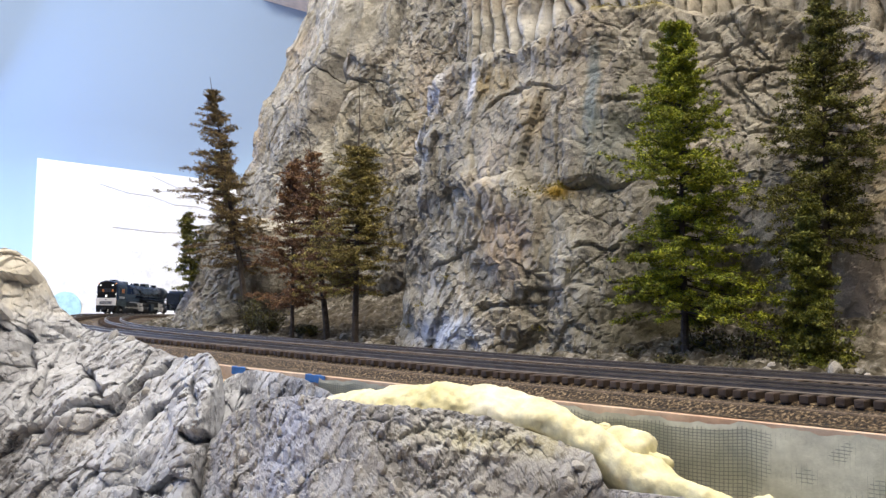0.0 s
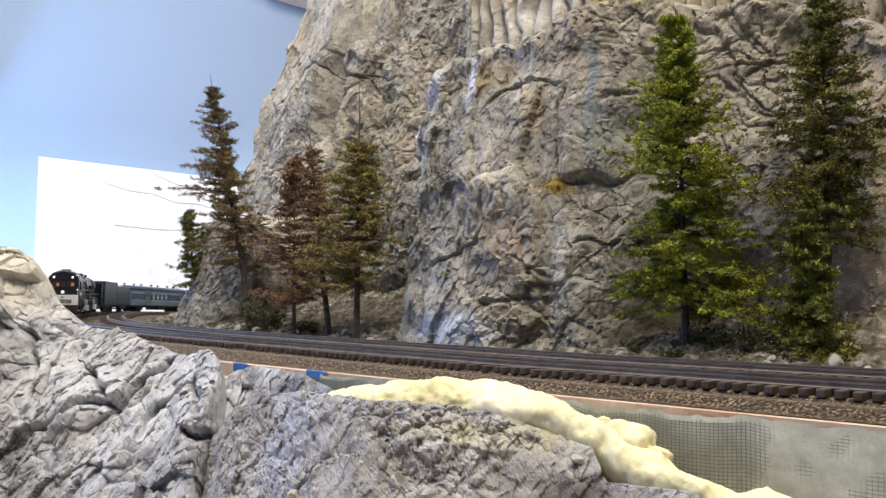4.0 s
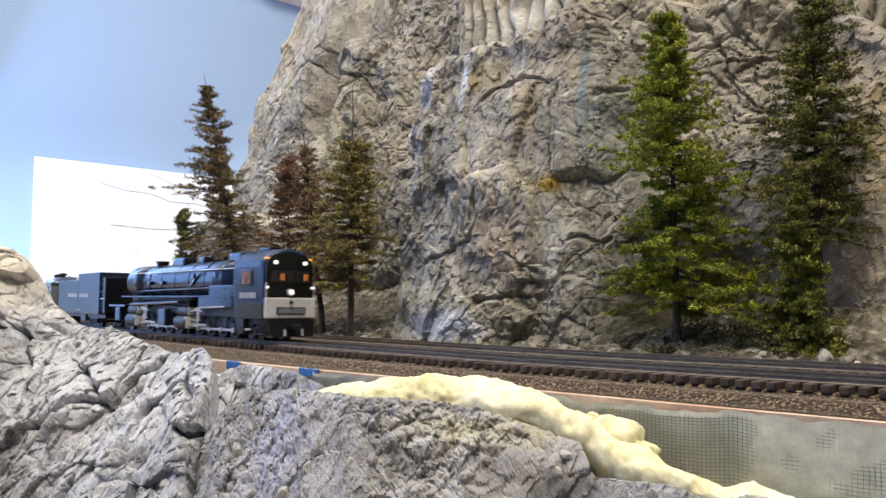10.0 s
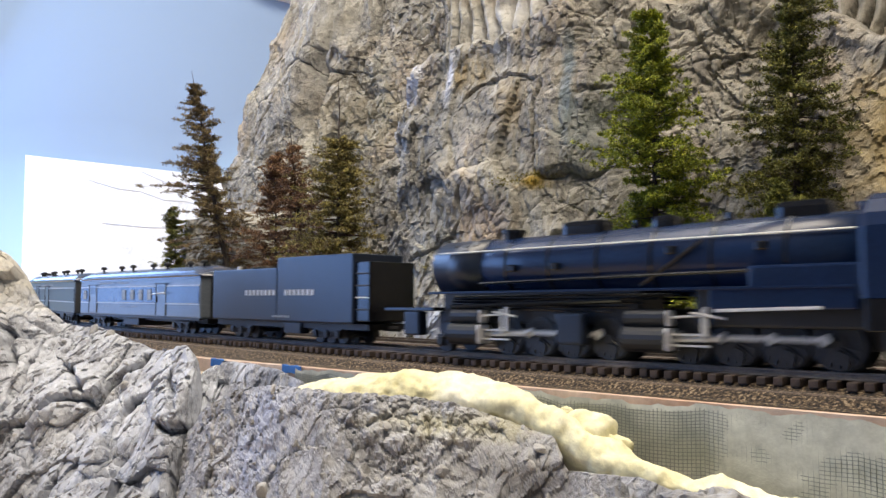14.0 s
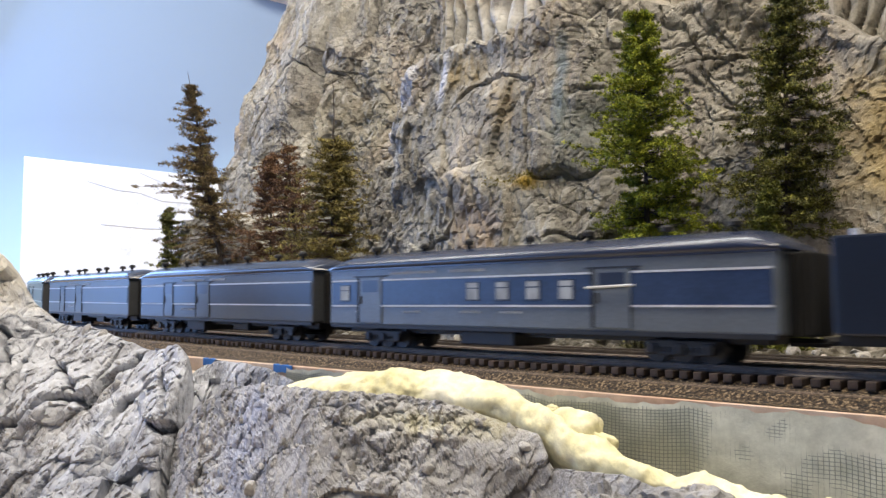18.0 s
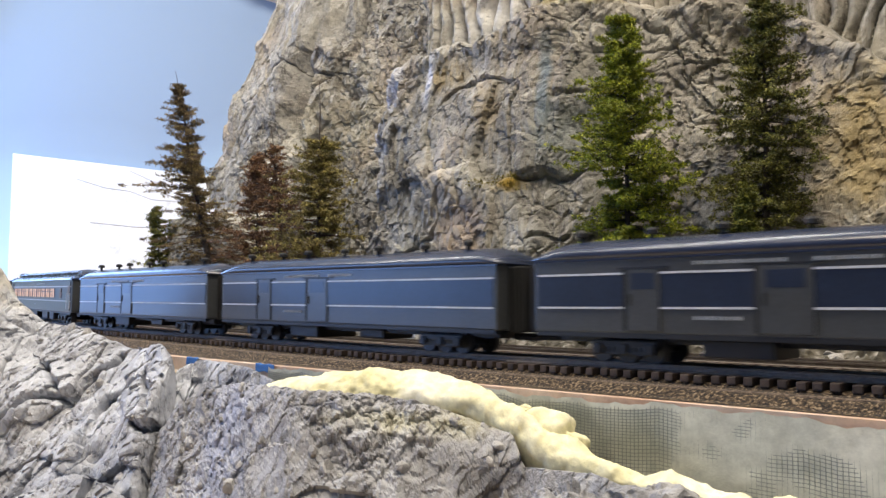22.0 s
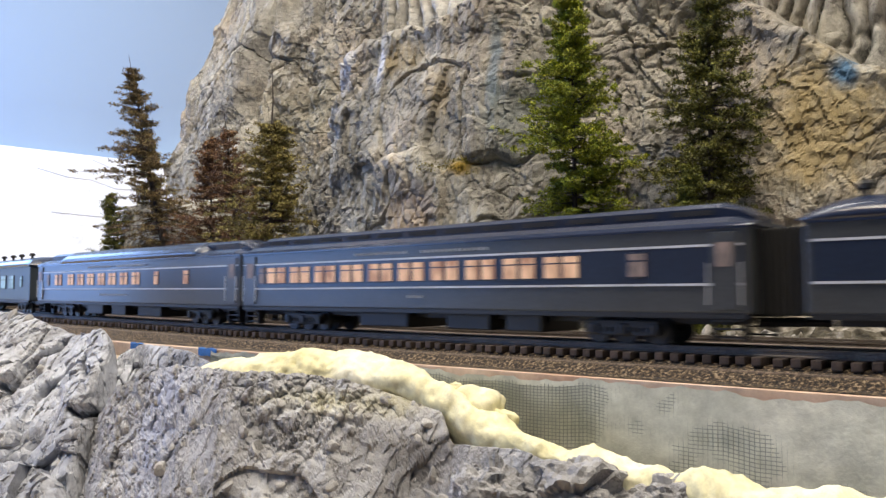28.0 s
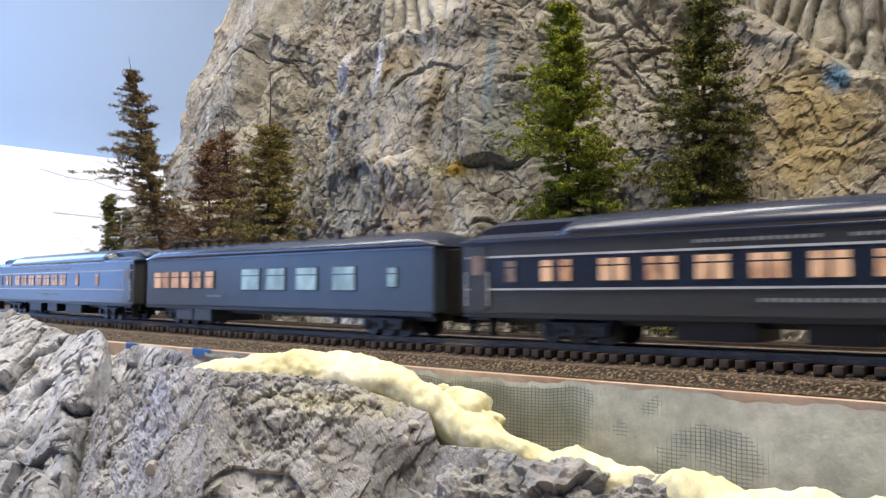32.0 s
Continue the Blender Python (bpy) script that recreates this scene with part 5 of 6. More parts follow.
def car_shell(th, L, material, band=True, roof="arch", stripe_band=None):
    h = L / 2
    bm = bmesh.new()
    box(bm, 0, 0, (SILL + EAVE) / 2, L, HALF * 2, EAVE - SILL, 0.0008)
    part("body", bm, material, th)
    # roof
    bm = bmesh.new()
    if roof == "arch":
        secs = []
        for x, k in ((-h - 0.001, 0.30), (-h + 0.003, 0.62), (-h + 0.008, 0.88), (-h + 0.014, 1.0), (h - 0.014, 1.0), (h - 0.008, 0.88), (h - 0.003, 0.62), (h + 0.001, 0.30)):
            secs.append([(x, y, z) for y, z in arch(0.0078 * k)])
        loft(bm, secs)
        part("roof", bm, ROOF, th, "glossy dark arched roof", True)
    else:
        low = [(-HALF - 0.0006, EAVE), (-HALF, EAVE + 0.0012), (-0.0135, EAVE + 0.0030), (-0.0098, EAVE + 0.0036), (0.0098, EAVE + 0.0036), (0.0135, EAVE + 0.0030), (HALF, EAVE + 0.0012), (HALF + 0.0006, EAVE)]
        loft(bm, [[(x, y, EAVE + (z - EAVE) * k) for y, z in low] for x, k in ((-h - 0.001, 0.4), (-h + 0.006, 1.0), (h - 0.006, 1.0), (h + 0.001, 0.4))])
        part("roof", bm, ROOF, th, "dark lower roof deck")
        bm = bmesh.new()
        top = [(-0.0095, EAVE + 0.003), (-0.0100, EAVE + 0.0066), (-0.0080, EAVE + 0.0080), (-0.0035, EAVE + 0.0088), (0.0035, EAVE + 0.0088), (0.0080, EAVE + 0.0080), (0.0100, EAVE + 0.0066), (0.0095, EAVE + 0.003)]
        loft(bm, [[(x, y * j, EAVE + 0.002 + (z - EAVE - 0.002) * k) for y, z in top] for x, k, j in ((-h + 0.001, 0.25, 0.9), (-h + 0.005, 0.7, 1), (-h + 0.012, 1.0, 1), (h - 0.012, 1.0, 1), (h - 0.005, 0.7, 1), (h - 0.001, 0.25, 0.9))])
        part("clerestory", bm, ROOF, th, "raised dark clerestory roof")
        if roof == "duct":
            bm = bmesh.new()
            full = [(-HALF - 0.0004, EAVE + 0.0004), (-HALF + 0.0002, EAVE + 0.0030), (-0.0138, EAVE + 0.0060), (-0.0085, EAVE + 0.0086), (0, EAVE + 0.0094), (0.0085, EAVE + 0.0086), (0.0138, EAVE + 0.0060), (HALF - 0.0002, EAVE + 0.0030), (HALF + 0.0004, EAVE + 0.0004)]
            loft(bm, [[(x, y * j, EAVE + (z - EAVE) * k) for y, z in full] for x, k, j in ((-h + 0.040, 0.4, 0.95), (-h + 0.047, 0.95, 1), (-h + 0.050, 1, 1), (h - 0.050, 1, 1), (h - 0.047, 0.95, 1), (h - 0.040, 0.4, 0.95))])
            part("duct_roof", bm, ROOF, th, "smooth rounded air-duct roof", True)
    # bands and stripes on both sides
    for sgn in (-1, 1):
        y = sgn * (HALF + 0.0001)
        if band:
            block("colour_band", th, stripe_band or BAND, 0, y, (STRIPE_LO + STRIPE_HI) / 2, L - 0.004, 0.0005, STRIPE_HI - STRIPE_LO)
            for z in (STRIPE_LO, STRIPE_HI):
                block("stripe", th, WHITE, 0, y, z, L - 0.004, 0.0009, 0.00075, 0, "thin white stripe")
        block("letterboard_edge", th, ROOF, 0, y, EAVE - 0.0004, L, 0.0010, 0.0008)
        block("sill", th, UNDER, 0, sgn * (HALF - 0.001), SILL - 0.0006, L - 0.002, 0.0024, 0.0016)
    for sx in (-1, 1):
        bm = bmesh.new()
        for k in range(4):
            box(bm, sx * (h + 0.0008 + 0.0019 * k), 0, 0.0235, 0.0013, 0.0200 - 0.001 * (k % 2), 0.0270, 0.0006)
        box(bm, sx * (h + 0.0042), 0, 0.0235, 0.0080, 0.0172, 0.0250)
        part("diaphragm", bm, GASKET, th, "black folded end diaphragm")
        rod("coupler", th, UNDER, (sx * (h - 0.004), 0, 0.0080), (sx * (h + 0.0095), 0, 0.0080), 0.0016, None, 6)
    block("underframe", th, UNDER, 0, 0, SILL - 0.0020, L * 0.94, 0.016, 0.003)


def ventilators(th, xs, z=EAVE + 0.0080, ys=(-0.004,)):
    for k, x in enumerate(xs):
        bm = bmesh.new()
        y = ys[k % len(ys)]
        tube(bm, (x, y, z - 0.003), (x, y, z + 0.0014), 0.0010, 0.0010, 8)
        tube(bm, (x, y, z + 0.0012), (x, y, z + 0.0026), 0.0024, 0.0024, 12)
        tube(bm, (x, y, z + 0.0026), (x, y, z + 0.0036), 0.0024, 0.0013, 12)
        part("ventilator", bm, GASKET, th)


def car_window(th, x, w, z0, z1, pane, sash=True):
    for sgn in (-1, 1):
        y = sgn * (HALF + 0.0002)
        bm = bmesh.new()
        box(bm, x, y, (z0 + z1) / 2, w + 0.0010, 0.0010, z1 - z0 + 0.0010, 0.0002)
        fr = part("window", bm, BAND if sash else DINER, th)
        block("pane", fr, pane, x, y + sgn * 0.00035, (z0 + z1) / 2, w, 0.0006, z1 - z0)
        block("sash_bar", fr, BAND, x, y + sgn * 0.0007, z0 + (z1 - z0) * 0.68, w, 0.0003, 0.0005)


def letter_bars(th, x0, x1, z, height, y=-HALF - 0.00045, gap_at=(), name="lettering_bar", material=None, pitch=0.0024):
    """Plain bars in place of lettering."""
    bm = bmesh.new()
    x = x0
    while x < x1:
        if not any(a <= x <= b for a, b in gap_at):
            box(bm, x + pitch * 0.4, y, z, pitch * 0.52, 0.0003, height)
        x += pitch
    part(name, bm, material or LETTER, th)


def side_door(th, x, w, material, z0=0.0118, z1=0.0335):
    for sgn in (-1, 1):
        y = sgn * (HALF + 0.0003)
        bm = bmesh.new()
        box(bm, x, y, (z0 + z1) / 2, w, 0.0010, z1 - z0, 0.0002)
        d = part("door", bm, material, th, "plain grey sliding baggage door")
        block("door_window", d, BAND, x, y + sgn * 0.0005, z0 + (z1 - z0) * 0.80, w * 0.72, 0.0003, (z1 - z0) * 0.26)
        block("handle", d, GASKET, x - w * 0.4, y + sgn * 0.0007, (z0 + z1) / 2, 0.0005, 0.0006, 0.004)
        block("door_jamb", d, GASKET, x - w / 2 - 0.0007, y, (z0 + z1) / 2, 0.0014, 0.0012, z1 - z0)
        block("door_track", d, UNDER, x, y, z1 + 0.0004, w * 1.5, 0.0012, 0.0006)


def along(L, f):
    """A place by its share of the car's length from the rear."""
    return -L / 2 + f * L


def baggage_car():
    th = new("baggage_car")
    L = 0.215
    tagged(th, "two-tone grey baggage car with white stripes and two side doors", "passenger car", "cars of the train")
    car_shell(th, L, SIDE_GREY)
    side_door(th, along(L, 0.215), 0.0125, SIDE_GREY)
    side_door(th, along(L, 0.440), 0.0165, SIDE_GREY)
    ventilators(th, [along(L, f) for f in (0.07, 0.2, 0.33, 0.46, 0.6, 0.74, 0.88)], ys=(-0.006, -0.003))
    letter_bars(th, along(L, 0.30), along(L, 0.37), 0.0165, 0.0012)
    letter_bars(th, along(L, 0.30), along(L, 0.56), 0.0350, 0.0012, gap_at=((along(L, 0.44), along(L, 0.47)),))
    for sx in (-1, 1):
        truck(th, sx * (L / 2 - 0.036), 3, 0.0105)
    block("battery_box", th, UNDER, along(L, 0.36), 0, 0.0062, 0.024, 0.026, 0.0060, 0.0006)
    block("air_tank", th, UNDER, along(L, 0.6), 0, 0.0066, 0.018, 0.020, 0.0050, 0.0010)
    return th, L


def mail_car():
    th = new("mail_car")
    L = 0.226
    tagged(th, "grey-blue mail car with small square windows and white stripes", "passenger car", "cars of the train")
    car_shell(th, L, MAIL_GREY, stripe_band=MAIL_BAND)
    side_door(th, along(L, 0.140), 0.0160, MAIL_GREY)
    side_door(th, along(L, 0.735), 0.0150, MAIL_GREY)
    for f in (0.055, 0.433, 0.505, 0.575, 0.645):
        car_window(th, along(L, f), 0.0062, 0.0225, 0.0295, PALE_PANE)
    rod("mail_hook", th, STEEL, (along(L, 0.69), -HALF - 0.0025, 0.0265), (along(L, 0.78), -HALF - 0.0025, 0.0272), 0.0005)
    ventilators(th, [along(L, f) for f in (0.1, 0.24, 0.38, 0.52, 0.66, 0.80, 0.92)], ys=(-0.006, -0.003))
    letter_bars(th, along(L, 0.20), along(L, 0.46), 0.0350, 0.0012, gap_at=((along(L, 0.33), along(L, 0.36)),))
    for f in (0.09, 0.24, 0.40, 0.50):
        letter_bars(th, along(L, f), along(L, f + 0.05), 0.0172, 0.0009)
    for sx in (-1, 1):
        truck(th, sx * (L / 2 - 0.036), 3, 0.0105)
    block("battery_box", th, UNDER, along(L, 0.45), 0, 0.0062, 0.03, 0.026, 0.0060, 0.0006)
    return th, L


def steps(th, x):
    for sgn in (-1, 1):
        bm = bmesh.new()
        for k in range(3):
            box(bm, x, sgn * (HALF - 0.002 - 0.001 * (2 - k)), 0.0034 + 0.0026 * k, 0.0095, 0.0040, 0.0005)
        for dx in (-0.0049, 0.0049):
            box(bm, x + dx, sgn * (HALF - 0.003), 0.0065, 0.0006, 0.0042, 0.0085)
        part("step", bm, UNDER, th, "black three-tread boarding step")


def vestibules(th, L):
    for sx in (-1, 1):
        x = sx * (L / 2 - 0.0075)
        steps(th, x)
        for sgn in (-1, 1):
            bm = bmesh.new()
            box(bm, x, sgn * (HALF + 0.0004), 0.0240, 0.0085, 0.0008, 0.0240, 0.0002)
            d = part("vestibule_door", bm, SIDE_GREY, th)
            block("door_window", d, WARM_DIM, x, sgn * (HALF + 0.0008), 0.0290, 0.0050, 0.0004, 0.0075)
            for dx in (-0.0052, 0.0052):
                block("grab_rail", d, STEEL, x + dx, sgn * (HALF + 0.0012), 0.0200, 0.0004, 0.0004, 0.0130)


def coach():
    th = new("coach")
    L = 0.262
    tagged(th, "dark grey passenger coach with paired orange-lit windows and clerestory roof", "passenger car", "cars of the train")
    car_shell(th, L, SIDE_GREY, roof="clerestory")
    vestibules(th, L)
    core = L - 0.030
    for k in range(10):
        for dx in (-0.0040, 0.0040):
            car_window(th, -core / 2 + core * (0.062 + 0.0795 * k) + dx, 0.0062, 0.0226, 0.0302, WARM)
    car_window(th, -core / 2 + core * 0.905, 0.0062, 0.0226, 0.0302, WARM_DIM)
    car_window(th, -core / 2 + core * 0.012, 0.0040, 0.0226, 0.0302, WARM_DIM)
    letter_bars(th, -0.045, 0.030, 0.0346, 0.0011, gap_at=((-0.012, -0.006),))
    letter_bars(th, -0.012, -0.004, 0.0160, 0.0011)
    for k in range(12):
        block("clerestory_window", th, GASKET, -0.11 + 0.02 * k, -0.0101, EAVE + 0.0052, 0.014, 0.0004, 0.0016)
    for sx in (-1, 1):
        truck(th, sx * (L / 2 - 0.045), 3, 0.0115)
    for x, w in ((-0.030, 0.030), (0.018, 0.022), (0.045, 0.016)):
        block("equipment_box", th, UNDER, x, 0, 0.0062, w, 0.027, 0.0066, 0.0006)
    return th, L


def sleeping_car():
    th = new("sleeping_car")
    L = 0.285
    tagged(th, "two-tone grey sleeping car with smooth duct roof and lit windows", "passenger car", "cars of the train")
    car_shell(th, L, SIDE_GREY, roof="duct")
    vestibules(th, L)
    core = L - 0.030
    for f in (0.03, 0.092, 0.122):
        car_window(th, -core / 2 + core * f, 0.0046, 0.0226, 0.0302, WARM if f > 0.05 else WARM_DIM)
    for k in range(7):
        for dx in (-0.0029, 0.0029):
            car_window(th, -core / 2 + core * (0.195 + 0.0665 * k) + dx, 0.0046, 0.0226, 0.0302, WARM)
    for f in (0.70, 0.84):
        car_window(th, -core / 2 + core * f, 0.0052, 0.0226, 0.0302, WARM)
    letter_bars(th, -0.05, 0.035, 0.0346, 0.0011, gap_at=((-0.012, -0.006),))
    letter_bars(th, -0.030, 0.012, 0.0160, 0.0012)
    for sx in (-1, 1):
        truck(th, sx * (L / 2 - 0.047), 3, 0.0115)
    for x, w in ((-0.045, 0.026), (-0.008, 0.020), (0.035, 0.030)):
        block("equipment_box", th, UNDER, x, 0, 0.0062, w, 0.027, 0.0066, 0.0006)
    return th, L


def dining_car():
    th = new("dining_car")
    L = 0.240
    tagged(th, "plain blue-grey dining car with large pale windows and arched roof", "passenger car", "cars of the train")
    car_shell(th, L, DINER, band=False)
    for f in (0.061, 0.100, 0.145, 0.192, 0.244, 0.299):
        car_window(th, along(L, f), 0.0078, 0.0208, 0.0298, WARM, False)
    for f in (0.462, 0.552, 0.655, 0.768):
        car_window(th, along(L, f), 0.0150, 0.0200, 0.0304, COOL, False)
    car_window(th, along(L, 0.90), 0.0050, 0.0215, 0.0295, COOL, False)
    ventilators(th, [along(L, f) for f in (0.06, 0.11, 0.16, 0.21, 0.26, 0.31, 0.44, 0.58, 0.70, 0.84)], ys=(-0.006,))
    letter_bars(th, along(L, 0.29), along(L, 0.34), 0.0165, 0.0010)
    for x, w in ((along(L, 0.185), 0.018), (along(L, 0.265), 0.018)):
        bm = bmesh.new()
        box(bm, x, 0, 0.0068, w, 0.033, 0.0078, 0.0004)
        part("skirt_box", bm, DINER, th, "blue-grey equipment cupboard below the sill")
    for sx in (-1, 1):
        truck(th, sx * (L / 2 - 0.034), 3, 0.0105)
    return th, L


def tender():
    th = new("tender")
    tagged(th, "dark blue-grey rectangular locomotive tender with stepped top", "tender")
    bm = bmesh.new()
    box(bm, -0.0365, 0, 0.0258, 0.073, HALF * 2, 0.0300, 0.0008)
    part("rear_tank", bm, TANK, th)
    bm = bmesh.new()
    box(bm, 0.0345, 0, 0.0286, 0.069, HALF * 2, 0.0356, 0.0008)
    part("fuel_bunker", bm, TANK, th)
    block("front_bulkhead", th, BLACK, 0.0745, 0, 0.0270, 0.011, 0.030, 0.030, 0.0006)
    for k in range(4):
        rod("grab_rail", th, STEEL if k == 1 else DULL, (0.070, -0.0158, 0.018 + 0.006 * k), (0.080, -0.0158, 0.018 + 0.006 * k), 0.0004, None, 6)
    block("frame", th, UNDER, 0.002, 0, 0.0092, 0.150, 0.026, 0.0030)
    letter_bars(th, -0.034, -0.001, 0.0268, 0.0032, name="lettering_bar", material=WHITE, pitch=0.0042, y=-HALF - 0.0003)
    letter_bars(th, 0.0075, 0.036, 0.0268, 0.0032, material=WHITE, pitch=0.0042, y=-HALF - 0.0003)
    letter_bars(th, -0.004, 0.012, 0.0136, 0.0012, pitch=0.003, y=-HALF - 0.0003)
    rod("hatch", th, BLACK, (-0.045, 0, 0.040), (-0.045, 0, 0.0425), 0.006, None, 14)
    rod("rear_lamp", th, STEEL, (-0.070, 0, 0.0408), (-0.070, 0, 0.0440), 0.0018, 0.0014, 10)
    block("water_box", th, TANK, 0.012, -0.0115, 0.0074, 0.016, 0.006, 0.0060, 0.0004)
    for x in (-0.044, 0.042):
        truck(th, x, 3, 0.0100)
    for x in (-0.0735, 0.080):
        rod("coupler", th, UNDER, (x - 0.006, 0, 0.0085), (x + 0.006, 0, 0.0085), 0.0016, None, 6)
    return th


MOVERS = []


def locomotive():
    """Cab-forward engine; x = 0 at its front, the smokebox end behind."""
    th = new("steam_locomotive")
    tagged(th, "blue-black cab-forward articulated steam locomotive with white pilot plate", "locomotive")
    # boiler with bands
    bm = bmesh.new()
    secs = []
    for x, r, z in ((-0.036, 0.0140, 0.0365), (-0.075, 0.0138, 0.0368), (-0.120, 0.0130, 0.0372), (-0.165, 0.0124, 0.0374), (-0.2175, 0.0122, 0.0374)):
        secs.append([(x, r * math.cos(2 * math.pi * k / 36), z + r * math.sin(2 * math.pi * k / 36)) for k in range(36)])
    loft(bm, secs)
    part("boiler", bm, NAVY, th, "dark blue jacketed boiler", True)
    bm = bmesh.new()
    tube(bm, (-0.190, 0, 0.0374), (-0.2185, 0, 0.0374), 0.0127, 0.0125, 36)
    part("smokebox", bm, TANK, th, "grey smokebox at the rear end", True)
    bm = bmesh.new()
    tube(bm, (-0.2185, 0, 0.0374), (-0.2225, 0, 0.0374), 0.0118, 0.0070, 30)
    tube(bm, (-0.2225, 0, 0.0374), (-0.2245, 0, 0.0374), 0.0040, 0.0036, 16)
    part("smokebox_door", bm, BLACK, th)
    for x, r in ((-0.060, 0.0141), (-0.085, 0.0138), (-0.108, 0.0134), (-0.131, 0.0130), (-0.154, 0.0127), (-0.176, 0.0125)):
        bm = bmesh.new()
        tube(bm, (x, 0, 0.0371), (x - 0.0010, 0, 0.0371), r + 0.0002, r + 0.0002, 36)
        part("boiler_band", bm, BLACK, th)
    # domes and fittings along the top
    for x, l, w, h in ((-0.058, 0.017, 0.011, 0.0040), (-0.108, 0.009, 0.009, 0.0032), (-0.143, 0.019, 0.010, 0.0036)):
        bm = bmesh.new()
        box(bm, x, 0, 0.0490 + h / 2, l, w, h + 0.004, 0.0022)
        part("dome", bm, BLACK, th, "low black dome casing")
    for x in (-0.042, -0.085, -0.122):
        rod("safety_valve", th, BLACK, (x, 0.002, 0.048), (x, 0.002, 0.0535), 0.0016, 0.0013, 8)
    rod("stack", th, BLACK, (-0.181, 0, 0.048), (-0.181, 0, 0.0520), 0.0042, 0.0046, 18)
    rod("stack_cap", th, BLACK, (-0.181, 0, 0.0520), (-0.181, 0, 0.0532), 0.0052, 0.0052, 18)
    for k in range(3):
        rod("exhaust_pipe", th, BLACK, (-0.190 - 0.006 * k, -0.004, 0.0480), (-0.196 - 0.006 * k, -0.008, 0.0460), 0.0012, None, 8)
    for sgn in (-1, 1):
        y = sgn * 0.0138
        rod("handrail", th, STEEL if sgn < 0 else DULL, (-0.040, sgn * 0.0128, 0.0440), (-0.215, sgn * 0.0116, 0.0440), 0.00035, None, 6)
        block("running_board", th, NAVY, -0.128, sgn * 0.0148, 0.0262, 0.178, 0.0050, 0.0010, 0.0002, "narrow running board along the boiler")
        for k in range(5):
            rod("pipe_run", th, BLACK, (-0.100 - 0.006 * k, sgn * (0.0110 + 0.0006 * k), 0.0246 - 0.0016 * k), (-0.206, sgn * (0.0110 + 0.0006 * k), 0.0246 - 0.0012 * k), 0.0005, None, 6)
        rod("crosshead_yoke", th, STEEL, (-0.088, sgn * 0.0154, 0.0080), (-0.088, sgn * 0.0154, 0.0192), 0.0007, None, 6)
        rod("crosshead_yoke", th, STEEL, (-0.176, sgn * 0.0154, 0.0080), (-0.176, sgn * 0.0154, 0.0192), 0.0007, None, 6)
        rod("reverse_link", th, STEEL, (-0.092, sgn * 0.0156, 0.0180), (-0.080, sgn * 0.0156, 0.0160), 0.0005, None, 6)
        rod("reverse_link", th, STEEL, (-0.180, sgn * 0.0156, 0.0180), (-0.168, sgn * 0.0156, 0.0160), 0.0005, None, 6)
        block("firebox_side", th, NAVY, -0.052, sgn * 0.0132, 0.0285, 0.040, 0.0060, 0.0100, 0.0010)
        bm = bmesh.new()
        box(bm, -0.062, sgn * 0.0154, 0.0228, 0.046, 0.0030, 0.0074, 0.0006)
        part("air_tank", bm, NAVY, th, "long blue side casing below the firebox")
        bm = bmesh.new()
        box(bm, 0, 0, 0, 0.034, 0.0030, 0.0011, 0.0002, Matrix.Translation((-0.066, sgn * 0.0158, 0.0192)) @ Matrix.Rotation(-0.03, 4, "Y"))
        part("white_edge", bm, PLATE, th, "white-painted edge")
        rod("steam_pipe", th, BLACK, (-0.088, sgn * 0.0140, 0.0430), (-0.112, sgn * 0.0142, 0.0275), 0.0007, None, 8)
        rod("feed_pipe", th, BLACK, (-0.120, sgn * 0.0145, 0.0225), (-0.205, sgn * 0.0145, 0.0200), 0.0011, None, 8)
        rod("upper_pipe", th, BLACK, (-0.070, sgn * 0.0148, 0.0320), (-0.190, sgn * 0.0136, 0.0300), 0.0006, None, 6)
        block("air_pump", th, TANK, -0.141, sgn * 0.0150, 0.0115, 0.012, 0.0050, 0.0120, 0.0010)
        block("front_tank", th, TANK, -0.2300, sgn * 0.0120, 0.0125, 0.010, 0.0060, 0.0110, 0.0010)
        for x in (-0.068, -0.100, -0.150, -0.172):
            block("boiler_fitting", th, BLACK, x, sgn * 0.0134, 0.0400 - 0.004 * (x < -0.1), 0.0040, 0.0022, 0.0030, 0.0005)
    # frames
    block("front_frame", th, UNDER, -0.060, 0, 0.0110, 0.090, 0.0130, 0.0090, 0.0005)
    block("rear_frame", th, UNDER, -0.160, 0, 0.0110, 0.095, 0.0130, 0.0090, 0.0005)
    block("ash_pan", th, UNDER, -0.052, 0, 0.0200, 0.080, 0.0240, 0.0140, 0.0010)
    block("saddle", th, UNDER, -0.165, 0, 0.0200, 0.100, 0.0180, 0.0140, 0.0010)
    block("deck", th, BLACK, -0.232, 0, 0.0190, 0.032, 0.0300, 0.0016, 0.0003)
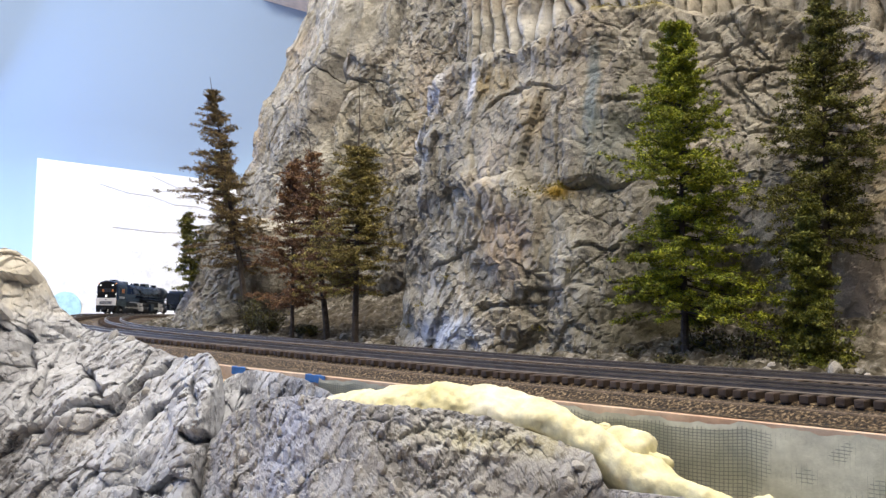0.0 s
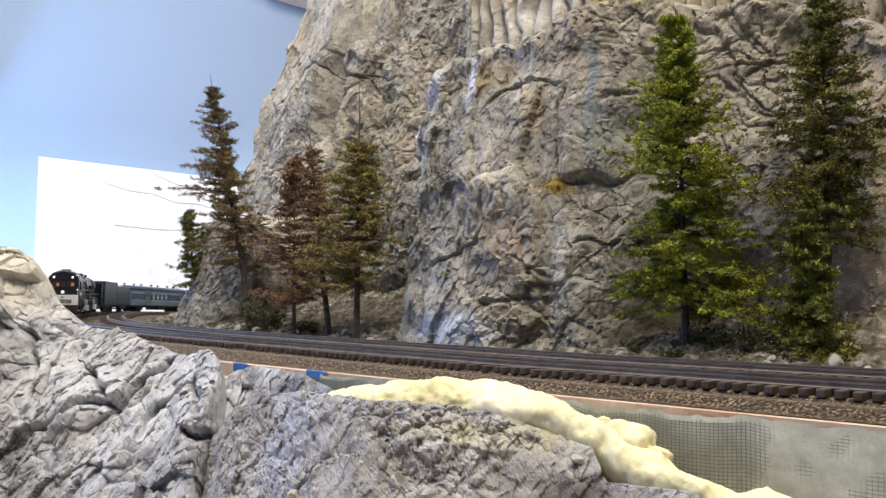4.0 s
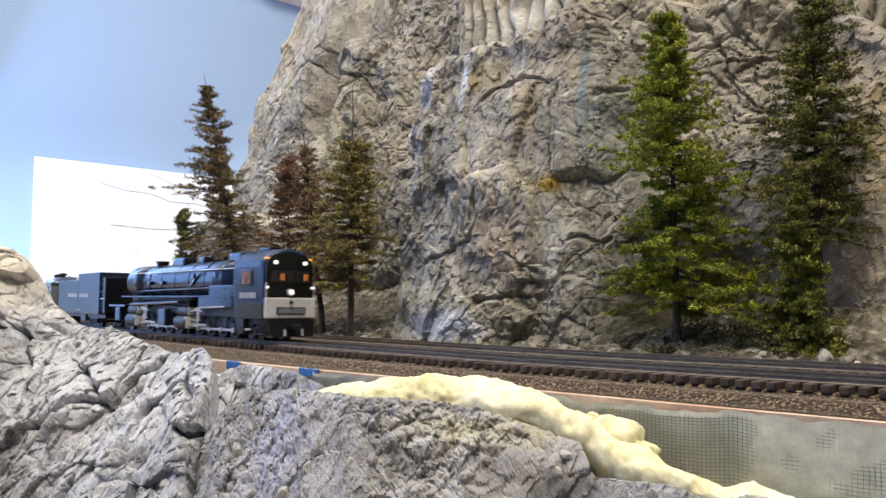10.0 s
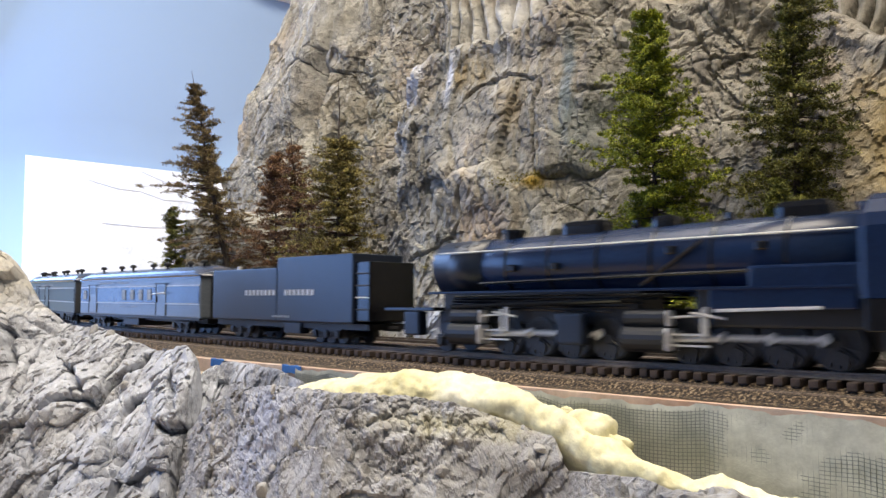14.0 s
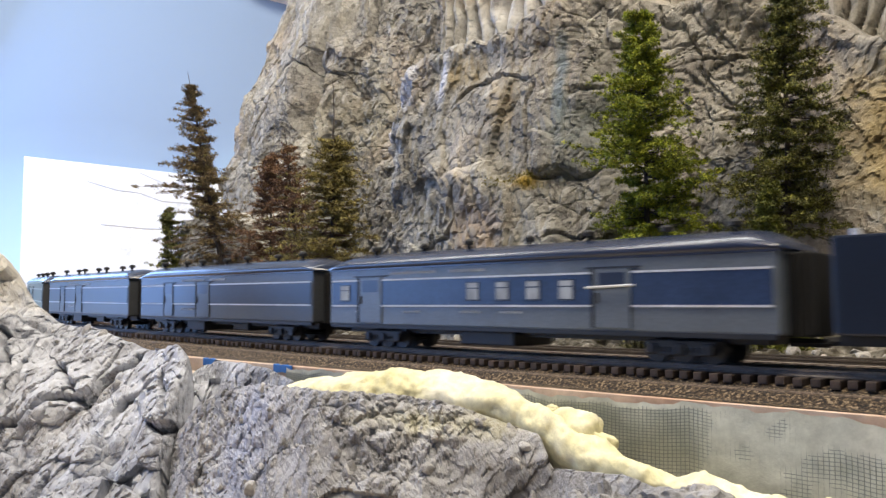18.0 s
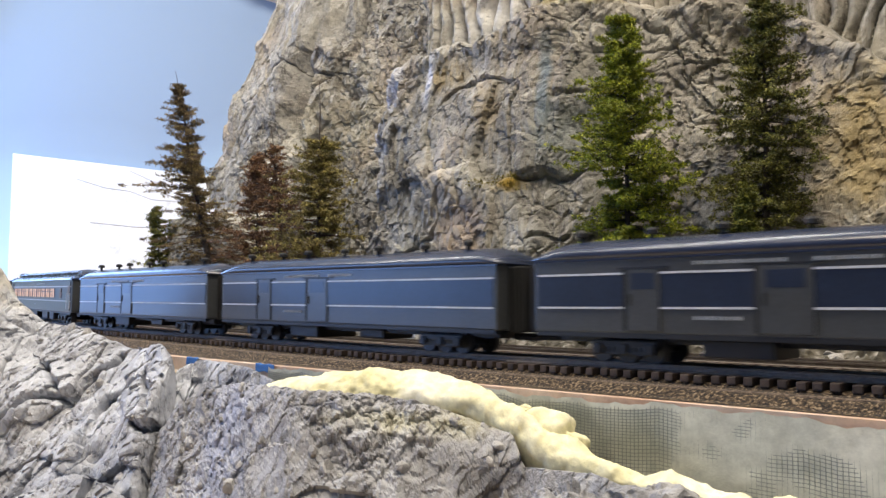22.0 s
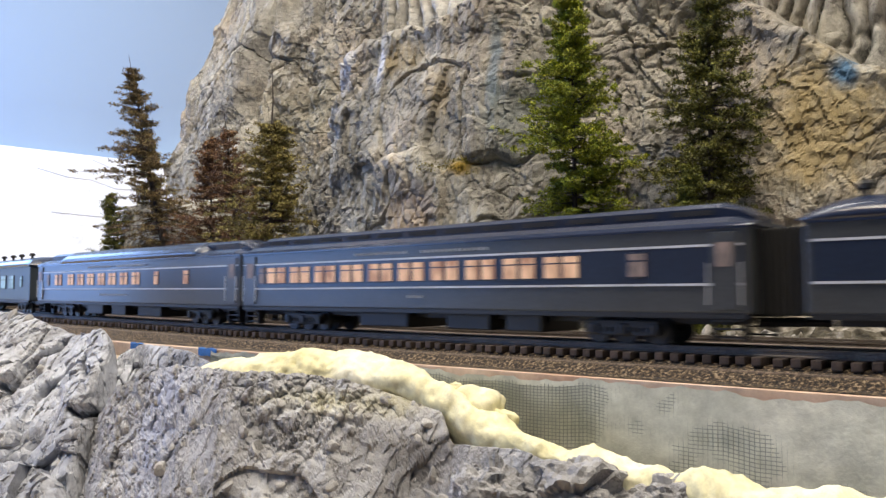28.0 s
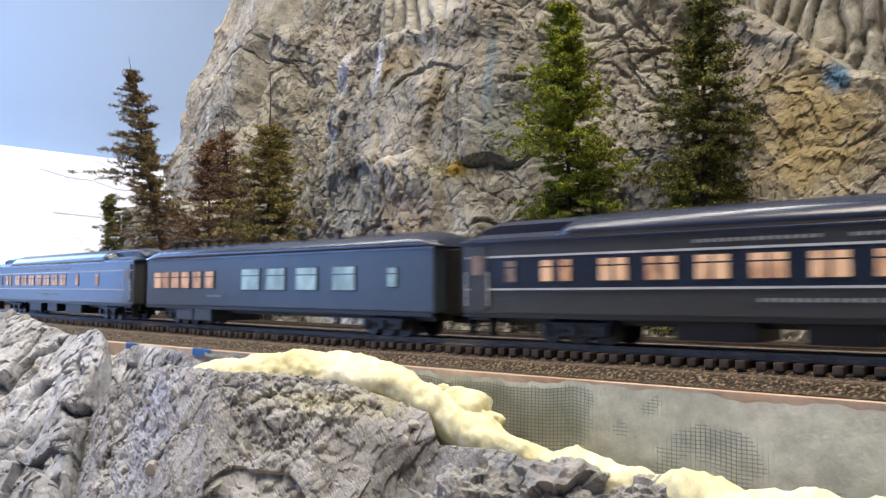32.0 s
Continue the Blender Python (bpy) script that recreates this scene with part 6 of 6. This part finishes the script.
    # two engines
    for base, cyl in ((-0.047, -0.1095), (-0.128, -0.1960)):
        for sgn in (-1, 1):
            bm = bmesh.new()
            tube(bm, (cyl - 0.0085, sgn * 0.0140, 0.0085), (cyl + 0.0085, sgn * 0.0140, 0.0085), 0.0048, 0.0048, 18)
            tube(bm, (cyl - 0.0080, sgn * 0.0135, 0.0160), (cyl + 0.0080, sgn * 0.0135, 0.0160), 0.0034, 0.0034, 14)
            box(bm, cyl, sgn * 0.0105, 0.0125, 0.015, 0.0070, 0.0090, 0.0008)
            c = part("cylinder", bm, UNDER, th, "dark steam cylinder")
            block("cylinder_cover", c, PLATE, cyl + 0.0090, sgn * 0.0140, 0.0085, 0.0012, 0.0080, 0.0080, 0.0012)
            block("valve_cover", c, PLATE, cyl + 0.0086, sgn * 0.0135, 0.0160, 0.0012, 0.0056, 0.0056, 0.0010)
            block("crosshead_guide", c, STEEL, cyl + 0.0160, sgn * 0.0146, 0.0104, 0.0150, 0.0012, 0.0007)
            block("crosshead_guide", c, STEEL, cyl + 0.0160, sgn * 0.0146, 0.0066, 0.0150, 0.0012, 0.0007)
            block("valve_hanger", c, STEEL, cyl + 0.0225, sgn * 0.0150, 0.0150, 0.0014, 0.0012, 0.0100)
            rod("radius_rod", c, STEEL, (cyl + 0.0085, sgn * 0.0150, 0.0162), (cyl + 0.0235, sgn * 0.0150, 0.0172), 0.0005, None, 6)
        for k in range(4):
            w = new("driver", DRIVER)
            w.parent = th
            w["label"] = "spoked driving wheels on an axle"
            x = base - 0.0163 * k
            w.location = (x, 0, 0.0080)
            MOVERS.append((w, Vector((x, 0, 0.0080)), 0.0080, "turn"))
        for sgn in (-1, 1):
            bm = bmesh.new()
            y = sgn * 0.0116
            box(bm, 0, y, 0, 0.0163 * 3, 0.0010, 0.0016, 0.0003)
            for k in range(4):
                tube(bm, (-0.02445 + 0.0163 * k, y - 0.0008, 0), (-0.02445 + 0.0163 * k, y + 0.0008, 0), 0.0017, 0.0017, 12)
            r = part("side_rod", bm, STEEL, th, "bright steel side rod")
            MOVERS.append((r, Vector((base - 0.02445, 0, 0.0080)), 0.0040, "swing"))
            bm = bmesh.new()
            y = sgn * 0.0136
            tube(bm, (0.0, y, 0.0004), (-0.030, y, 0.0), 0.0008, 0.0010, 8)
            box(bm, -0.015, y, 0.0002, 0.030, 0.0009, 0.0019, 0.0003)
            box(bm, -0.030, y, 0, 0.0044, 0.0024, 0.0040, 0.0006)
            r = part("main_rod", bm, STEEL, th, "bright steel main rod")
            MOVERS.append((r, Vector((base - 0.0163 * 2, 0, 0.0082)), 0.0038, "slide"))
    # cab
    bm = bmesh.new()
    prof = [(-0.0172, 0.0225), (-0.0174, 0.0440), (-0.0160, 0.0480), (-0.0120, 0.0522), (-0.0060, 0.0546), (0, 0.0553), (0.0060, 0.0546), (0.0120, 0.0522), (0.0160, 0.0480), (0.0174, 0.0440), (0.0172, 0.0225)]
    loft(bm, [[(x, y * k, 0.0225 + (z - 0.0225) * j) for y, z in prof] for x, k, j in ((-0.0380, 0.97, 0.965), (-0.0365, 1, 1), (-0.0050, 1, 1), (-0.0018, 0.985, 0.985), (-0.0008, 0.94, 0.95))])
    cab = part("cab", bm, NAVY, th, "dark blue rounded cab")
    for f in cab.data.polygons:
        f.use_smooth = False
    bm = bmesh.new()
    front = [(-0.0160, 0.0262), (-0.0164, 0.0438), (-0.0150, 0.0474), (-0.0110, 0.0508), (0, 0.0530), (0.0110, 0.0508), (0.0150, 0.0474), (0.0164, 0.0438), (0.0160, 0.0262)]
    loft(bm, [[(x, y, z) for y, z in front] for x in (-0.0012, 0.0002)])
    face = part("cab_front", bm, BLACK, th, "black front of the cab")
    for sgn in (-1, 1):
        block("front_window", face, CAB_GLASS, 0.0006, sgn * 0.0082, 0.0380, 0.0010, 0.0100, 0.0070, 0.0004)
        block("lit_fitting", face, AMBER, 0.0011, sgn * 0.0082 + 0.0024, 0.0378, 0.0002, 0.0030, 0.0040)
        block("window_pillar", face, BLACK, 0.0012, sgn * 0.0082, 0.0380, 0.0006, 0.0008, 0.0074)
        rod("number_lamp", face, LAMP, (0.0, sgn * 0.0102, 0.0465), (0.0014, sgn * 0.0102, 0.0465), 0.0012, 0.0011, 14, "white glowing classification lamp")
        rod("marker_lamp", face, LAMP, (0.0, sgn * 0.0158, 0.0316), (0.0018, sgn * 0.0158, 0.0316), 0.0007, 0.0007, 10)
        block("front_grab", face, STEEL, 0.0012, sgn * 0.0166, 0.0300, 0.0005, 0.0005, 0.0090)
        block("amber_marker", th, MARKER, -0.0016, sgn * 0.0150, 0.0490, 0.0022, 0.0018, 0.0010)
    block("middle_pane", face, CAB_GLASS, 0.0006, 0, 0.0380, 0.0010, 0.0050, 0.0068, 0.0004)
    rod("headlight", face, LAMP, (0.0, 0, 0.0288), (0.0026, 0, 0.0288), 0.0015, 0.0014, 18, "bright round headlight")
    rod("headlight_rim", face, STEEL, (0.0, 0, 0.0288), (0.0020, 0, 0.0288), 0.0021, 0.0020, 18)
    bm = bmesh.new()
    box(bm, 0.0008, 0, 0.0194, 0.0024, 0.0344, 0.0122, 0.0008)
    plate = part("pilot_plate", bm, PLATE, th, "white-painted pilot plate")
    block("number_panel", plate, BAND, 0.0022, 0, 0.0178, 0.0008, 0.0200, 0.0042, 0.0002)
    for k in range(9):
        block("panel_slot", plate, LETTER, 0.0027, -0.0080 + 0.002 * k, 0.0178, 0.0003, 0.0009, 0.0030)
    rod("lifting_eye", plate, DULL, (0.0010, 0, 0.0228), (0.0030, 0, 0.0228), 0.0014, 0.0010, 10)
    bm = bmesh.new()
    loft(bm, [[(-0.010, -0.0165, 0.0130), (-0.010, 0.0165, 0.0130), (-0.008, 0.0150, 0.0024), (-0.008, -0.0150, 0.0024)], [(0.0020, -0.0165, 0.0130), (0.0020, 0.0165, 0.0130), (0.0050, 0.0140, 0.0024), (0.0050, -0.0140, 0.0024)]])
    pilot = part("pilot", bm, BLACK, th, "black sheet pilot below the plate")
    block("pilot_coupler", pilot, UNDER, 0.0075, 0, 0.0080, 0.0070, 0.0040, 0.0034, 0.0006)
    for sgn in (-1, 1):
        rod("air_hose", pilot, STEEL, (0.0052, sgn * 0.006, 0.0070), (0.0056, sgn * 0.006, 0.0030), 0.0006, None, 6)
        block("pilot_step", pilot, UNDER, -0.004, sgn * 0.0158, 0.0040, 0.007, 0.0030, 0.0008)
        y = sgn * 0.0175
        bm = bmesh.new()
        box(bm, -0.0200, y, 0.0375, 0.0130, 0.0012, 0.0100, 0.0004)
        w = part("side_window", bm, BLACK, th)
        block("pane", w, AMBER, -0.0200, y + sgn * 0.0004, 0.0375, 0.0080, 0.0008, 0.0072)
        block("window_post", w, NAVY, -0.0200, y + sgn * 0.0010, 0.0375, 0.0006, 0.0004, 0.0080)
        letter_bars(th, -0.0280, -0.0105, 0.0268, 0.0036, y=y + sgn * 0.0002, material=WHITE, pitch=0.0040)
        block("cab_steps", th, UNDER, -0.028, sgn * 0.0150, 0.0080, 0.0080, 0.0040, 0.0090, 0.0004)
        block("cab_apron", th, BLACK, -0.0195, sgn * 0.0155, 0.0176, 0.0350, 0.0030, 0.0100, 0.0004)
        # white paint stands in for the highlight on the journal cover
        block("journal_cover", th, PLATE, -0.0210, sgn * 0.0150, 0.0062, 0.0046, 0.0030, 0.0014, 0.0005, "journal cover painted white for the light it catches")
    block("roof_hatch", th, BLACK, -0.022, 0, 0.0556, 0.012, 0.010, 0.0018, 0.0005)
    for x0, ax, pt in ((-0.0210, 2, 0.0120), (-0.2130, 1, 0.0100)):
        truck(th, x0, ax, pt)
    return th


# places along the train, measured back from the front of the engine
TRAIN = [(locomotive(), 0.0, 0.218, True), (tender(), 0.3405, 0.145, False)]
_m, _ml = mail_car()
TRAIN.append((_m, (0.4287 + 0.6537) / 2, _ml, False))
_b, _bl = baggage_car()
for k, c in enumerate((0.7765, 1.0102, 1.2425)):
    ob = _b if k == 0 else copy_thing(_b, Matrix.Identity(4))
    TRAIN.append((ob, c, _bl, False))
_c, _cl = coach()
TRAIN.append((_c, 1.4955, _cl, False))
_s, _sl = sleeping_car()
TRAIN.append((_s, 1.7708, _sl, False))
_d, _dl = dining_car()
TRAIN.append((_d, 2.0485, _dl, False))
TRAIN.append((copy_thing(_s, Matrix.Identity(4)), 2.327, _sl, False))

FRONT_T = [0, 3, 6, 8, 9, 10, 12, 17, 20, 23, 28, 32]
FRONT_S = [-1.148, -0.8803, -0.5768, -0.373, -0.2731, -0.1769, 0.0054, 0.4697, 0.7498, 1.028, 1.521, 1.966]


def front_at(t):
    """How far the locomotive's front has come along the track."""
    f = lambda u: float(np.interp(u, FRONT_T, FRONT_S)) + max(0.0, u - 32) * 0.11 - max(0.0, -u) * 0.0988
    return sum(f(t + d) for d in (-0.6, -0.3, 0, 0.3, 0.6)) / 5


def motions():
    for th, back, length, is_engine in TRAIN:
        rows = []
        for k in range(65):
            t = k * 0.5
            c = front_at(t) - (length / 2 if is_engine else back)
            half = length * 0.33
            a, b = on_line(c - half)[0], on_line(c + half)[0]
            d = b - a
            yaw, pitch = math.atan2(d.y, d.x), math.atan2(d.z, math.hypot(d.x, d.y))
            m = Matrix.Translation((a + b) / 2 + Vector((0, 0, 0.0001))) @ Matrix.Rotation(yaw, 4, "Z") @ Matrix.Rotation(-pitch, 4, "Y")
            if is_engine:
                m = m @ Matrix.Translation((length / 2, 0, 0))
            rows.append((t, m))
        walk(th, rows)
    # driving wheels and rods turn with the distance gone
    for ob, at, r, how in MOVERS:
        rows = []
        for k in range(267):
            t = min(k * 0.12, 32.0)
            ang = front_at(t) / 0.0080
            if how == "turn":
                m = Matrix.Translation(at) @ Matrix.Rotation(ang, 4, "Y")
            elif how == "swing":
                m = Matrix.Translation(at + Vector((r * math.sin(ang), 0, r * math.cos(ang))))
            else:
                m = Matrix.Translation(at + Vector((r * math.sin(ang), 0, 0.5 * r * math.cos(ang)))) @ Matrix.Rotation(-0.5 * r * math.cos(ang) / 0.03, 4, "Y")
            rows.append((t, m))
        walk(ob, rows)


lay_ties(near_track, 0.0, -1.6, 1.0, -0.55, 0.30)
lay_ties(far_track, 0.056, -1.4, 1.0, -0.35, 0.30)
motions()
